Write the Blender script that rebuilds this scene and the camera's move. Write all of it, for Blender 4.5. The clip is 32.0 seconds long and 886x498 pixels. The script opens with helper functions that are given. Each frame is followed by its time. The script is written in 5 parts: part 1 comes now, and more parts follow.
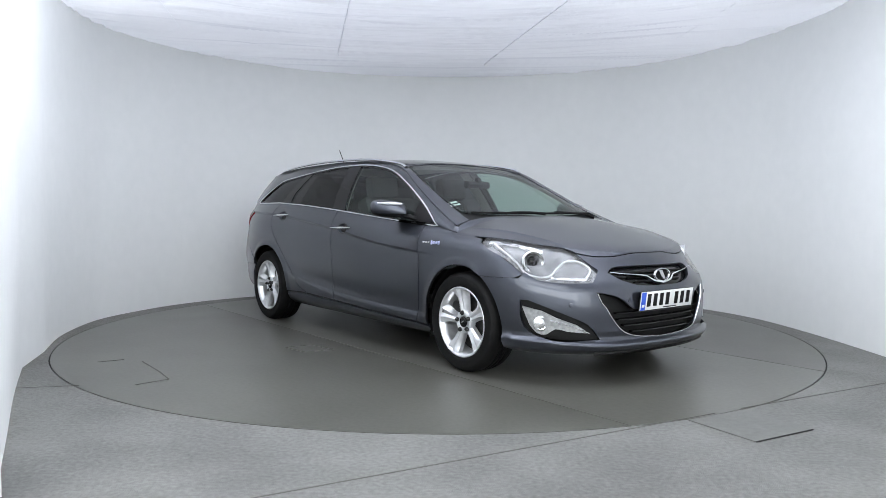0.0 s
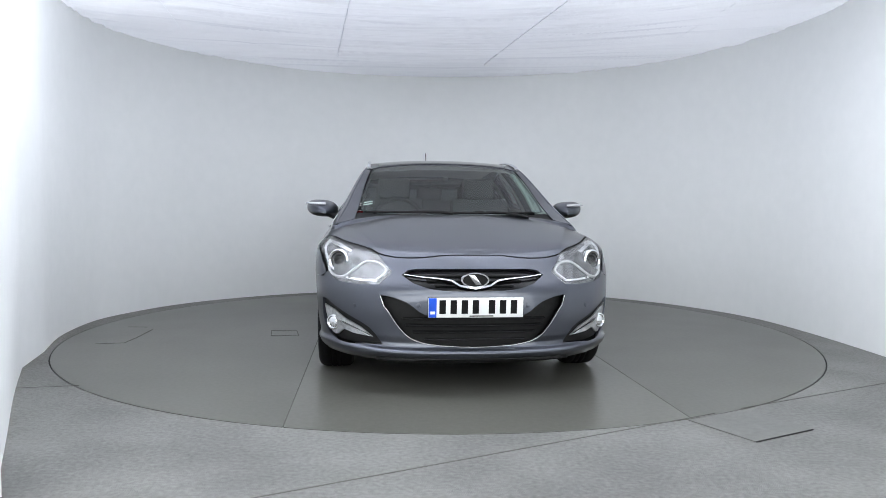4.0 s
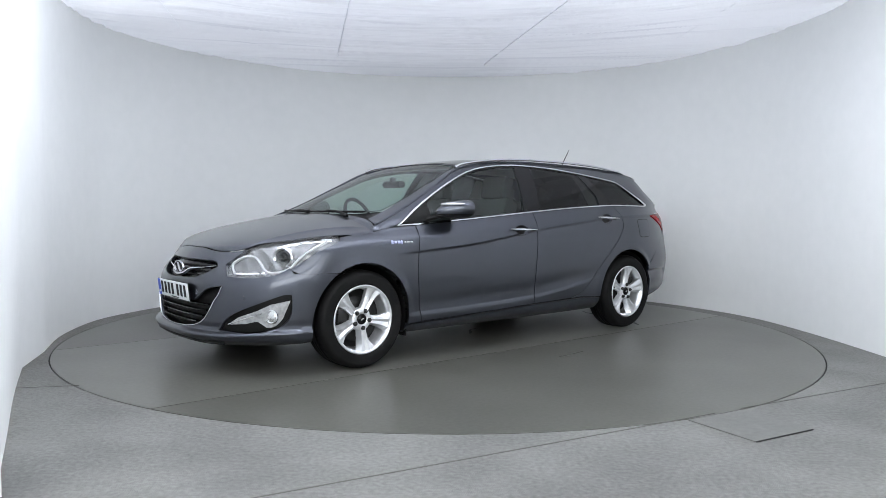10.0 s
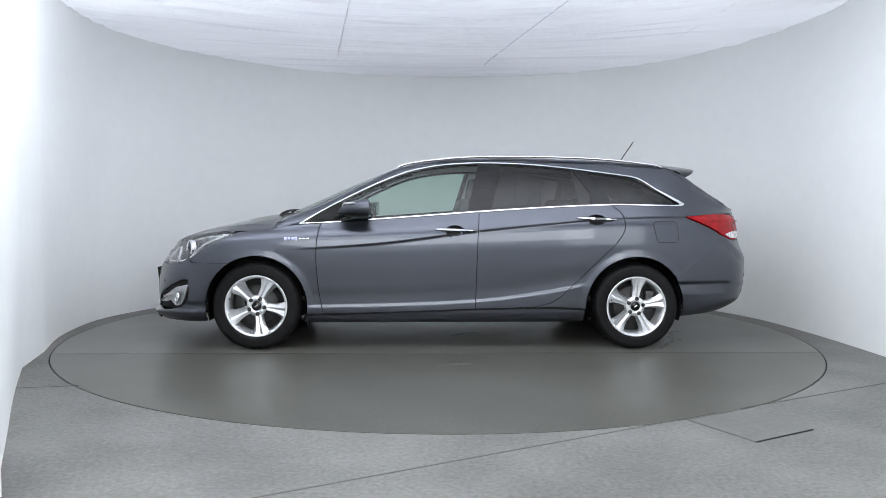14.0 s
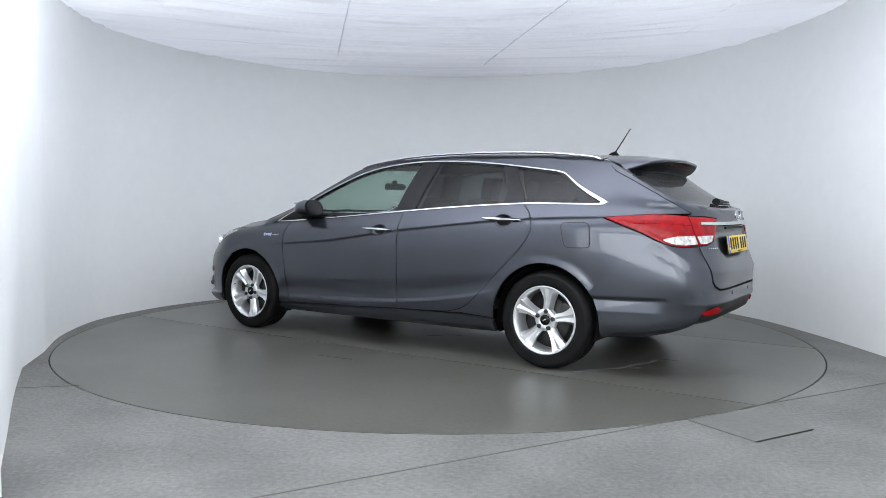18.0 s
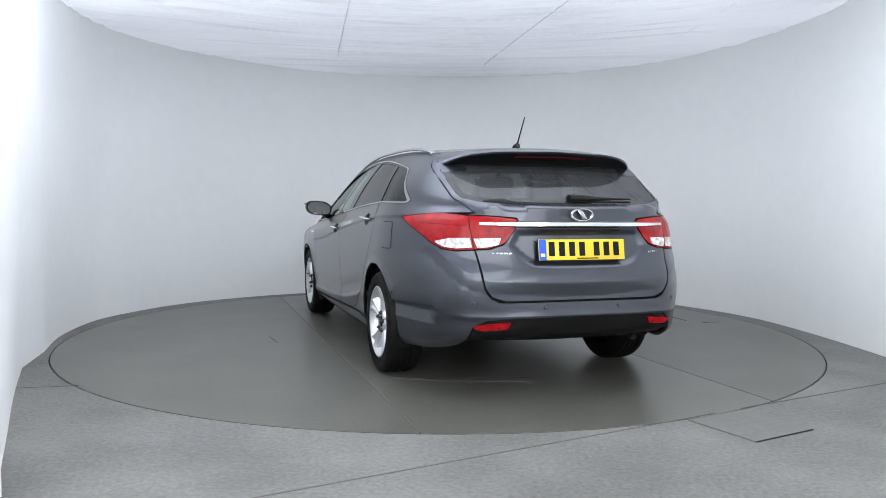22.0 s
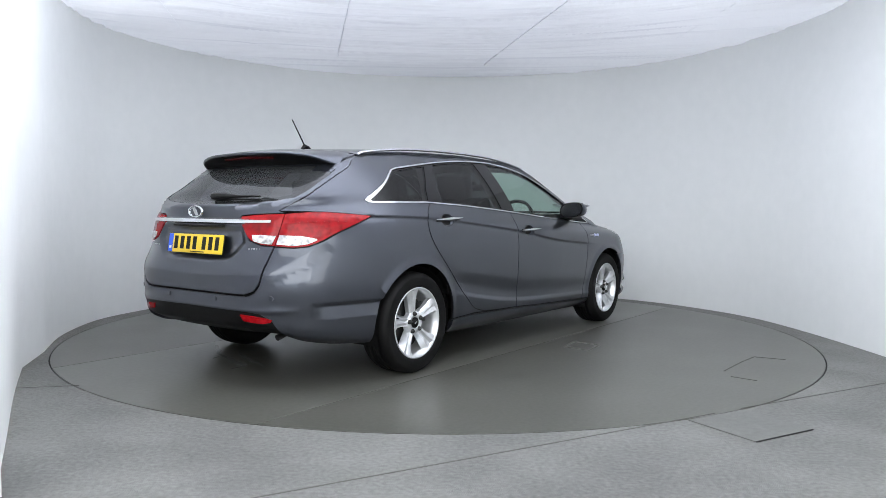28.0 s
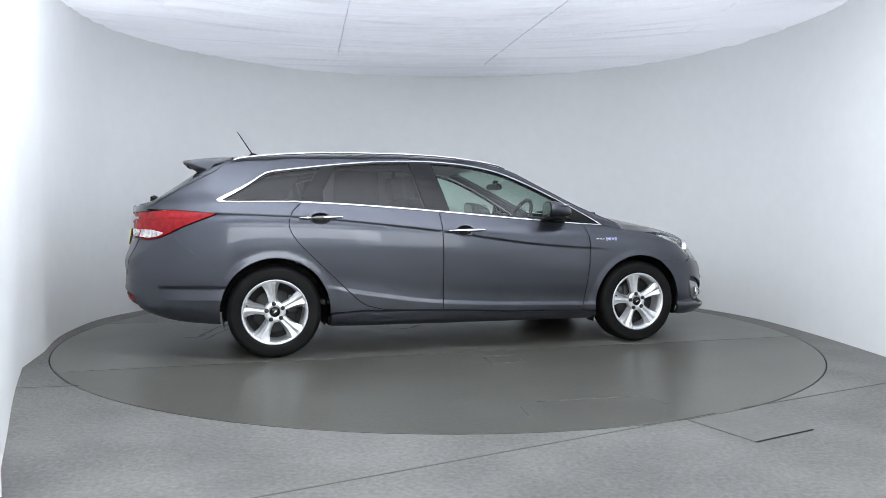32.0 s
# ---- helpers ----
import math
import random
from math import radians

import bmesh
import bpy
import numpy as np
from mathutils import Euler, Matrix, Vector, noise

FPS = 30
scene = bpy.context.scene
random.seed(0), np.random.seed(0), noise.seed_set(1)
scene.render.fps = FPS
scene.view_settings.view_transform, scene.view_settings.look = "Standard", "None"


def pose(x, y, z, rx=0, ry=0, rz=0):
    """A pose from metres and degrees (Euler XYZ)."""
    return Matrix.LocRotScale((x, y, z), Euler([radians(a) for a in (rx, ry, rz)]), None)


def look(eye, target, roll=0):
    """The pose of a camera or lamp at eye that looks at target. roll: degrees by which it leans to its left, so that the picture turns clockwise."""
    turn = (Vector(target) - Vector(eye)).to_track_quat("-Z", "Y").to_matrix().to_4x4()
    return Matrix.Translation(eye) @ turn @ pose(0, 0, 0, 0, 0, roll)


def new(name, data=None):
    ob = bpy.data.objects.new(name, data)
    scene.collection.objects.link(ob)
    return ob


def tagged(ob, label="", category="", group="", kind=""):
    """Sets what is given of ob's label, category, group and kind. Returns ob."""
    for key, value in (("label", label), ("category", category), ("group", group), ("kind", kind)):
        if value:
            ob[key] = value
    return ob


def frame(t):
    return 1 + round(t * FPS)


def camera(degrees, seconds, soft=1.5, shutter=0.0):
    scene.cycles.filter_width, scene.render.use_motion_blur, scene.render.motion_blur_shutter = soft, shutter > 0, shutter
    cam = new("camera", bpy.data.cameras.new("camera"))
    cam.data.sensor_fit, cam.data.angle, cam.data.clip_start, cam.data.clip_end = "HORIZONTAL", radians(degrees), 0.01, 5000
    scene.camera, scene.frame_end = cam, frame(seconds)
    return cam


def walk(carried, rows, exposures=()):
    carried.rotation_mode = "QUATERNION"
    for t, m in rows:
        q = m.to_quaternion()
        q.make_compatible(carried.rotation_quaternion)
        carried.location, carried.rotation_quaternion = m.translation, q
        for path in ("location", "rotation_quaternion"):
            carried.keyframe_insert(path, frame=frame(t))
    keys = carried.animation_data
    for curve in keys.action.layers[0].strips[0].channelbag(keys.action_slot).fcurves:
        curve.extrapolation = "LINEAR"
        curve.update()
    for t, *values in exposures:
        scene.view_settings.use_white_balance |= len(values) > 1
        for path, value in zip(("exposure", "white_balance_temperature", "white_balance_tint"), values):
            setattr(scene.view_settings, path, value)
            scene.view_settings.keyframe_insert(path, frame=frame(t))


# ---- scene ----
from mathutils.bvhtree import BVHTree
from mathutils.geometry import delaunay_2d_cdt

cam = camera(61.48, 32.0, soft=0.75)
EYE = Matrix(((0.99996, -0.00747, -0.00446, 0.0), (-0.00405, 0.05388, -0.99854, -6.265), (0.00770, 0.99852, 0.05385, 1.026), (0, 0, 0, 1)))
walk(cam, [(0, EYE), (32.0, EYE)])

# ---- light ----
world = bpy.data.worlds.new("studio_dark")
scene.world = world
world.use_nodes = True
world.node_tree.nodes["Background"].inputs[0].default_value = (0.8, 0.85, 1.0, 1)
world.node_tree.nodes["Background"].inputs[1].default_value = 0.05


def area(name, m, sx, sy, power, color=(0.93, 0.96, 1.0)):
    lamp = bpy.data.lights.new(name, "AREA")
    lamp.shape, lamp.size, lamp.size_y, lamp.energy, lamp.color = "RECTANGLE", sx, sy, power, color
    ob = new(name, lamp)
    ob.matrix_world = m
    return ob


# unseen daylight panels in the void over the fabric ceiling, strongest over the front half of the turntable, with rows
# along the sides added to brighten the walls
area("ceiling_panel", look((0, 1.0, 3.32), (0, 1.01, 0)), 6.2, 3.5, 42, (0.945, 0.977, 1.0))
area("front_ceiling_panel", look((0, -2.25, 3.30), (0, -2.24, 0)), 4.9, 1.9, 214, (0.945, 0.977, 1.0))
area("left_ceiling_fill", look((-2.3, -1.9, 3.3), (-2.3, -1.89, 0)), 1.4, 3.4, 22, (0.945, 0.977, 1.0))
area("right_ceiling_fill", look((2.3, -0.9, 3.3), (2.3, -0.89, 0)), 1.4, 4.6, 4, (0.945, 0.977, 1.0))
# an unseen wide bank of soft light, added on the hall's end wall behind the camera
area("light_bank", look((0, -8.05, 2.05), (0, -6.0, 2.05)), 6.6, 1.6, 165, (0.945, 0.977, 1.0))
# unseen fill from both sides, added to brighten the opposite walls
area("side_fill_bank", look((3.35, -6.4, 1.70), (0.0, -4.9, 1.6)), 3.2, 2.3, 60, (0.945, 0.977, 1.0))
area("side_fill_bank", look((-3.6, -6.3, 1.9), (0.0, -4.6, 1.7)), 2.6, 1.9, 30, (0.945, 0.977, 1.0))
# an unseen soft box, added under the hall's ceiling over the camera
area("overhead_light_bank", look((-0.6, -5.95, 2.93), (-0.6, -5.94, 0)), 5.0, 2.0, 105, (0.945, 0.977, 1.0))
scene.view_settings.exposure = 0.0


# ---- materials ----
def material(name, color, rough=0.5, metal=0.0, coat=0.0, **more):
    m = bpy.data.materials.new(name)
    m.use_nodes = True
    p = m.node_tree.nodes["Principled BSDF"]
    p.inputs["Base Color"].default_value = (*color, 1)
    p.inputs["Roughness"].default_value = rough
    p.inputs["Metallic"].default_value = metal
    p.inputs["Coat Weight"].default_value = coat
    p.inputs["Coat Roughness"].default_value = 0.09
    for key, value in more.items():
        p.inputs[key.replace("_", " ")].default_value = value
    return m


def nodes_of(m):
    return m.node_tree.nodes, m.node_tree.links, m.node_tree.nodes["Principled BSDF"]


def mottle(m, scale, low, high, detail=6.0, socket="Base Color", stretch=(1, 1, 1), second=None):
    """Noise at one or two scales, in metres, between two colours or two values."""
    nd, ln, p = nodes_of(m)
    tex = nd.new("ShaderNodeTexCoord")
    mp = nd.new("ShaderNodeMapping")
    mp.inputs["Scale"].default_value = stretch
    ln.new(tex.outputs["Object"], mp.inputs[0])
    n1 = nd.new("ShaderNodeTexNoise")
    n1.inputs["Scale"].default_value, n1.inputs["Detail"].default_value = scale, detail
    ln.new(mp.outputs[0], n1.inputs["Vector"])
    fac = n1.outputs[0]
    if second:
        n2 = nd.new("ShaderNodeTexNoise")
        n2.inputs["Scale"].default_value, n2.inputs["Detail"].default_value = second, 3.0
        ln.new(mp.outputs[0], n2.inputs["Vector"])
        mx = nd.new("ShaderNodeMath")
        mx.operation = "MULTIPLY_ADD"
        mx.inputs[1].default_value = 0.45
        ln.new(n2.outputs[0], mx.inputs[0])
        hf = nd.new("ShaderNodeMath")
        hf.operation = "MULTIPLY"
        hf.inputs[1].default_value = 0.55
        ln.new(fac, hf.inputs[0])
        ln.new(hf.outputs[0], mx.inputs[2])
        fac = mx.outputs[0]
    rp = nd.new("ShaderNodeValToRGB")
    rp.color_ramp.elements[0].position, rp.color_ramp.elements[1].position = 0.3, 0.7
    as_color = lambda c: (*c, 1) if isinstance(c, tuple) else (c, c, c, 1)
    rp.color_ramp.elements[0].color, rp.color_ramp.elements[1].color = as_color(low), as_color(high)
    ln.new(fac, rp.inputs[0])
    ln.new(rp.outputs[0], p.inputs[socket])
    return fac


def bumped(m, scale, strength, distance=0.002, detail=4.0):
    nd, ln, p = nodes_of(m)
    tex = nd.new("ShaderNodeTexCoord")
    n = nd.new("ShaderNodeTexNoise")
    n.inputs["Scale"].default_value, n.inputs["Detail"].default_value = scale, detail
    ln.new(tex.outputs["Object"], n.inputs["Vector"])
    b = nd.new("ShaderNodeBump")
    b.inputs["Strength"].default_value, b.inputs["Distance"].default_value = strength, distance
    ln.new(n.outputs[0], b.inputs["Height"])
    ln.new(b.outputs[0], p.inputs["Normal"])


def glass(name, tint, clear, rough=0.0, gloss=0.045, haze=0.0):
    """Thin pane: a tinted see-through sheet with a sharp reflection, and an even pale veil that imitates sheen."""
    m = bpy.data.materials.new(name)
    m.use_nodes = True
    nd, ln = m.node_tree.nodes, m.node_tree.links
    nd.remove(nd["Principled BSDF"])
    tr = nd.new("ShaderNodeBsdfTransparent")
    tr.inputs[0].default_value = (*[c * clear for c in tint], 1)
    gl = nd.new("ShaderNodeBsdfGlossy")
    gl.inputs["Roughness"].default_value = rough
    lw = nd.new("ShaderNodeLayerWeight")
    lw.inputs["Blend"].default_value = 0.5
    pw = nd.new("ShaderNodeMath")
    pw.operation, pw.inputs[1].default_value = "POWER", 5.0
    ln.new(lw.outputs["Facing"], pw.inputs[0])
    fr = nd.new("ShaderNodeMath")
    fr.operation, fr.inputs[1].default_value, fr.inputs[2].default_value = "MULTIPLY_ADD", 0.85, gloss
    ln.new(pw.outputs[0], fr.inputs[0])
    mx = nd.new("ShaderNodeMixShader")
    ln.new(fr.outputs[0], mx.inputs[0])
    ln.new(tr.outputs[0], mx.inputs[1])
    ln.new(gl.outputs[0], mx.inputs[2])
    # pale diffuse share, painted in for the sheen over the rear window
    veil = nd.new("ShaderNodeBsdfDiffuse")
    veil.inputs[0].default_value = (0.55, 0.57, 0.60, 1)
    film = nd.new("ShaderNodeMixShader")
    film.inputs[0].default_value = haze
    ln.new(mx.outputs[0], film.inputs[1])
    ln.new(veil.outputs[0], film.inputs[2])
    ln.new(film.outputs[0], nd["Material Output"].inputs[0])
    return m


PAINT = material("grey_metallic_paint", (0.07, 0.075, 0.095), 0.34, 0.9, 0.75, Coat_Roughness=0.035)
mottle(PAINT, 900.0, (0.054, 0.060, 0.076), (0.076, 0.083, 0.103), 2.0, second=1.2)
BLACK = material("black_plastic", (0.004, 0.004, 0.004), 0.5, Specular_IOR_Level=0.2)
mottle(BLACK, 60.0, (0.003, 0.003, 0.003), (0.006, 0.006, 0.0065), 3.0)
GLOSS_BLACK = material("gloss_black", (0.004, 0.004, 0.005), 0.08, 0, 0.0, Specular_IOR_Level=0.3)
CHROME = material("chrome", (0.72, 0.73, 0.75), 0.09, 1.0)
SATIN = material("satin_chrome", (0.75, 0.76, 0.78), 0.22, 1.0)
ALLOY = material("silver_alloy_lacquer", (0.66, 0.67, 0.69), 0.28, 0.7, 0.5)
mottle(ALLOY, 25.0, (0.64, 0.65, 0.67), (0.74, 0.75, 0.77), 3.0)
ALLOY_DARK = material("brake_steel", (0.055, 0.055, 0.055), 0.5, 0.8)
RUBBER = material("tyre_rubber", (0.005, 0.005, 0.005), 0.6, Specular_IOR_Level=0.15)
mottle(RUBBER, 18.0, (0.0035, 0.0035, 0.0038), (0.007, 0.007, 0.007), 5.0)
bumped(RUBBER, 180.0, 0.15)
GLASS_CLEAR = glass("green_tinted_glass", (0.76, 0.92, 0.85), 0.80, 0.0, 0.05)
GLASS_DARK = glass("privacy_glass", (0.15, 0.155, 0.165), 0.6, 0.0, 0.042)
GLASS_REAR = glass("rear_privacy_glass", (0.20, 0.205, 0.22), 0.7, 0.0, 0.05, 0.05)
LENS = glass("clear_lens", (1, 1, 1), 0.97)
RED_LENS = material("red_lamp_plastic", (0.50, 0.004, 0.008), 0.22, 0, 0.0, Specular_IOR_Level=0.3)
mottle(RED_LENS, 30.0, (0.20, 0.0015, 0.004), (0.36, 0.003, 0.007), 2.0)
WALL = material("white_wall_paint", (0.74, 0.76, 0.76), 0.75)
mottle(WALL, 0.7, (0.80, 0.815, 0.81), (0.85, 0.86, 0.855), 5.0, second=9.0)
bumped(WALL, 60.0, 0.08)
FABRIC = bpy.data.materials.new("white_ceiling_fabric")
FABRIC.use_nodes = True
nd, ln = FABRIC.node_tree.nodes, FABRIC.node_tree.links
FABRIC.node_tree.nodes["Principled BSDF"].inputs["Base Color"].default_value = (0.84, 0.85, 0.92, 1)
FABRIC.node_tree.nodes["Principled BSDF"].inputs["Roughness"].default_value = 0.85
through_cloth = nd.new("ShaderNodeBsdfTranslucent")
through_cloth.inputs[0].default_value = (0.86, 0.87, 0.95, 1)
cloth_mix = nd.new("ShaderNodeMixShader")
cloth_mix.inputs[0].default_value = 0.5
ln.new(nd["Principled BSDF"].outputs[0], cloth_mix.inputs[1])
ln.new(through_cloth.outputs[0], cloth_mix.inputs[2])
ln.new(cloth_mix.outputs[0], nd["Material Output"].inputs[0])
# folds of the cloth run round the room: fine streaks of crease shade put into its colour, and a bump
tc = nd.new("ShaderNodeTexCoord")
sep = nd.new("ShaderNodeSeparateXYZ")
ln.new(tc.outputs["Object"], sep.inputs[0])


def maths(op, a, b):
    node = nd.new("ShaderNodeMath")
    node.operation = op
    for k, v in enumerate((a, b)):
        if isinstance(v, (int, float)):
            node.inputs[k].default_value = v
        else:
            ln.new(v, node.inputs[k])
    return node.outputs[0]


ym = maths("ADD", sep.outputs[1], 3.2)
far_out = maths("POWER", maths("ADD", maths("MULTIPLY", sep.outputs[0], sep.outputs[0]), maths("MULTIPLY", ym, ym)), 0.5)
turn_a = maths("ARCTAN2", sep.outputs[0], ym)
folds = nd.new("ShaderNodeCombineXYZ")
ln.new(maths("MULTIPLY", far_out, 10.0), folds.inputs[0])
ln.new(maths("MULTIPLY", turn_a, 1.7), folds.inputs[1])
fold_noise = nd.new("ShaderNodeTexNoise")
fold_noise.inputs["Scale"].default_value, fold_noise.inputs["Detail"].default_value, fold_noise.inputs["Distortion"].default_value = 1.0, 3.0, 0.3
ln.new(folds.outputs[0], fold_noise.inputs["Vector"])
fold_shade = nd.new("ShaderNodeValToRGB")
fold_shade.color_ramp.elements[0].position, fold_shade.color_ramp.elements[1].position = 0.30, 0.42
fold_shade.color_ramp.elements[0].color, fold_shade.color_ramp.elements[1].color = (0.70, 0.71, 0.79, 1), (0.90, 0.91, 0.97, 1)
ln.new(fold_noise.outputs[0], fold_shade.inputs[0])
ln.new(fold_shade.outputs[0], through_cloth.inputs[0])
fold_bump = nd.new("ShaderNodeBump")
fold_bump.inputs["Strength"].default_value, fold_bump.inputs["Distance"].default_value = 0.7, 0.05
ln.new(fold_noise.outputs[0], fold_bump.inputs["Height"])
ln.new(fold_bump.outputs[0], nd["Principled BSDF"].inputs["Normal"])
CONCRETE = material("grey_floor_paint", (0.2, 0.2, 0.2), 0.55)
mottle(CONCRETE, 48.0, (0.082, 0.082, 0.077), (0.225, 0.224, 0.214), 10.0, second=1.8)
bumped(CONCRETE, 260.0, 0.9, 0.004)
DISC = material("turntable_floor_paint", (0.19, 0.19, 0.19), 0.33)
mottle(DISC, 1.1, (0.060, 0.0595, 0.051), (0.110, 0.1085, 0.096), 9.0, second=40.0)
mottle(DISC, 1.3, 0.31, 0.34, 2.0, "Roughness")
PLATE_STEEL = material("worn_centre_plate", (0.2, 0.2, 0.2), 0.3)
mottle(PLATE_STEEL, 0.9, (0.071, 0.0705, 0.061), (0.126, 0.1245, 0.111), 9.0, second=34.0)
mottle(PLATE_STEEL, 1.3, 0.28, 0.31, 2.0, "Roughness")
SEAM = material("dirty_seam", (0.11, 0.107, 0.10), 0.8)
HALL = material("white_hall_wall", (0.74, 0.75, 0.75), 0.8)
HATCH = material("smooth_grey_hatch", (0.30, 0.305, 0.295), 0.5)
mottle(HATCH, 30.0, (0.105, 0.105, 0.099), (0.165, 0.164, 0.156), 8.0, second=2.0)
bumped(HATCH, 200.0, 0.4, 0.003)
DARK_GAP = material("dark_gap", (0.01, 0.01, 0.01), 0.9)


# ---- mesh helpers ----
def mesh_ob(name, verts, faces, mat, parent=None, label="", smooth=True, at=None):
    me = bpy.data.meshes.new(name)
    me.from_pydata([tuple(v) for v in verts], [], faces)
    me.materials.append(mat)
    if smooth:
        me.polygons.foreach_set("use_smooth", [True] * len(me.polygons))
    me.update()
    ob = new(name, me)
    if parent:
        ob.parent = parent
    if at is not None:
        ob.location = at
    return tagged(ob, label)


def part(name, bm, mat, parent, label="", smooth=True, at=None):
    """One bmesh as one mesh object under a thing or a part."""
    me = bpy.data.meshes.new(name)
    bmesh.ops.recalc_face_normals(bm, faces=bm.faces)
    bm.to_mesh(me)
    bm.free()
    me.materials.append(mat)
    if smooth:
        me.polygons.foreach_set("use_smooth", [True] * len(me.polygons))
        me.set_sharp_from_angle(angle=radians(35))
    ob = new(name, me)
    ob.parent = parent
    if at is not None:
        ob.location = at
    return tagged(ob, label)


def box_bm(bm, cx, cy, cz, sx, sy, sz, bevel=0.0, m=None):
    r = bmesh.ops.create_cube(bm, size=1.0)
    bmesh.ops.transform(bm, matrix=(m or Matrix()) @ Matrix.Translation((cx, cy, cz)) @ Matrix.Diagonal((sx, sy, sz, 1)), verts=r["verts"])
    if bevel:
        edges = list({e for v in r["verts"] for e in v.link_edges})
        bmesh.ops.bevel(bm, geom=edges, offset=bevel, segments=2, affect="EDGES", profile=0.5)
    return bm


def lathe(profile, n=48, axis="y"):
    """Turn a profile of (radius, along) round the y axis."""
    verts, faces = [], []
    k = len(profile)
    for i in range(n):
        a = 2 * math.pi * i / n
        for r, h in profile:
            verts.append((r * math.cos(a), h, r * math.sin(a)))
    for i in range(n):
        for j in range(k - 1):
            a, b = i * k + j, ((i + 1) % n) * k + j
            faces.append((a, a + 1, b + 1, b))
    return verts, faces


def tube(points, radius, n=8, flat=1.0, cap=True):
    """A bar along a line of points; radius may be one number or one a point."""
    pts = [Vector(p) for p in points]
    verts, faces = [], []
    for i, p in enumerate(pts):
        d = (pts[min(i + 1, len(pts) - 1)] - pts[max(i - 1, 0)]).normalized()
        side = d.cross(Vector((0, 0, 1)))
        side = side.normalized() if side.length > 1e-4 else Vector((1, 0, 0))
        up = side.cross(d)
        r = radius[i] if isinstance(radius, (list, tuple)) else radius
        for k in range(n):
            a = 2 * math.pi * k / n
            verts.append(p + side * (r * math.cos(a)) + up * (r * flat * math.sin(a)))
    for i in range(len(pts) - 1):
        for k in range(n):
            a, b = i * n + k, i * n + (k + 1) % n
            faces.append((a, b, b + n, a + n))
    if cap:
        faces.append(tuple(range(n))[::-1])
        faces.append(tuple(range((len(pts) - 1) * n, len(pts) * n)))
    return verts, faces


def curve(points, step=0.03):
    """A smooth line through points (2D or 3D), evenly stepped."""
    p = [np.array(q, float) for q in points]
    out = []
    for i in range(len(p) - 1):
        a, b, c, d = p[max(i - 1, 0)], p[i], p[i + 1], p[min(i + 2, len(p) - 1)]
        n = max(1, int(np.linalg.norm(c - b) / step))
        for k in range(n):
            t = k / n
            out.append(0.5 * (2 * b + (c - a) * t + (2 * a - 5 * b + 4 * c - d) * t ** 2 + (3 * b - 3 * c + d - a) * t ** 3))
    out.append(p[-1])
    return [tuple(q) for q in out]


def ring(*lines):
    """Join lines end to end into one outline; corners stay sharp where lines meet."""
    out = []
    for line in lines:
        for q in line:
            if not out or math.dist(q, out[-1]) > 1e-4:
                out.append(tuple(q))
    if math.dist(out[0], out[-1]) < 1e-4:
        out.pop()
    return out


def inset(poly, d):
    """Shrink a closed 2D outline by d metres."""
    n = len(poly)
    turn = sum(poly[i][0] * poly[(i + 1) % n][1] - poly[(i + 1) % n][0] * poly[i][1] for i in range(n))
    s = 1 if turn > 0 else -1
    out = []
    for i in range(n):
        a, b, c = Vector(poly[i - 1]), Vector(poly[i]), Vector(poly[(i + 1) % n])
        u, v = (b - a).normalized(), (c - b).normalized()
        w = Vector((-(u.y + v.y), u.x + v.x))
        if w.length < 1e-6:
            w = Vector((-u.y, u.x))
        w.normalize()
        k = max(0.4, w.dot(Vector((-u.y, u.x))))
        q = b + w * (s * d / k)
        out.append((q.x, q.y))
    return out


def inside(poly, x, y):
    hit, n = False, len(poly)
    for i in range(n):
        (x1, y1), (x2, y2) = poly[i], poly[i - 1]
        if (y1 > y) != (y2 > y) and x < (x2 - x1) * (y - y1) / (y2 - y1) + x1:
            hit = not hit
    return hit


# ---- the car's skin: lofted from parametric rows ----
def spline(table):
    """A smooth function through (x, value) pairs."""
    xs, ys = np.array([a for a, _ in table], float), np.array([b for _, b in table], float)
    d = np.diff(ys) / np.diff(xs)
    m = np.concatenate([[d[0]], np.where(d[:-1] * d[1:] > 0, 2 * d[:-1] * d[1:] / (d[:-1] + d[1:] + 1e-12), (d[:-1] + d[1:]) * 0.0), [d[-1]]])

    def f(x):
        x = np.clip(np.asarray(x, float), xs[0], xs[-1])
        i = np.clip(np.searchsorted(xs, x) - 1, 0, len(xs) - 2)
        h = xs[i + 1] - xs[i]
        t = (x - xs[i]) / h
        return ((2 * t ** 3 - 3 * t ** 2 + 1) * ys[i] + (t ** 3 - 2 * t ** 2 + t) * h * m[i]
                + (-2 * t ** 3 + 3 * t ** 2) * ys[i + 1] + (t ** 3 - t ** 2) * h * m[i + 1])
    return f


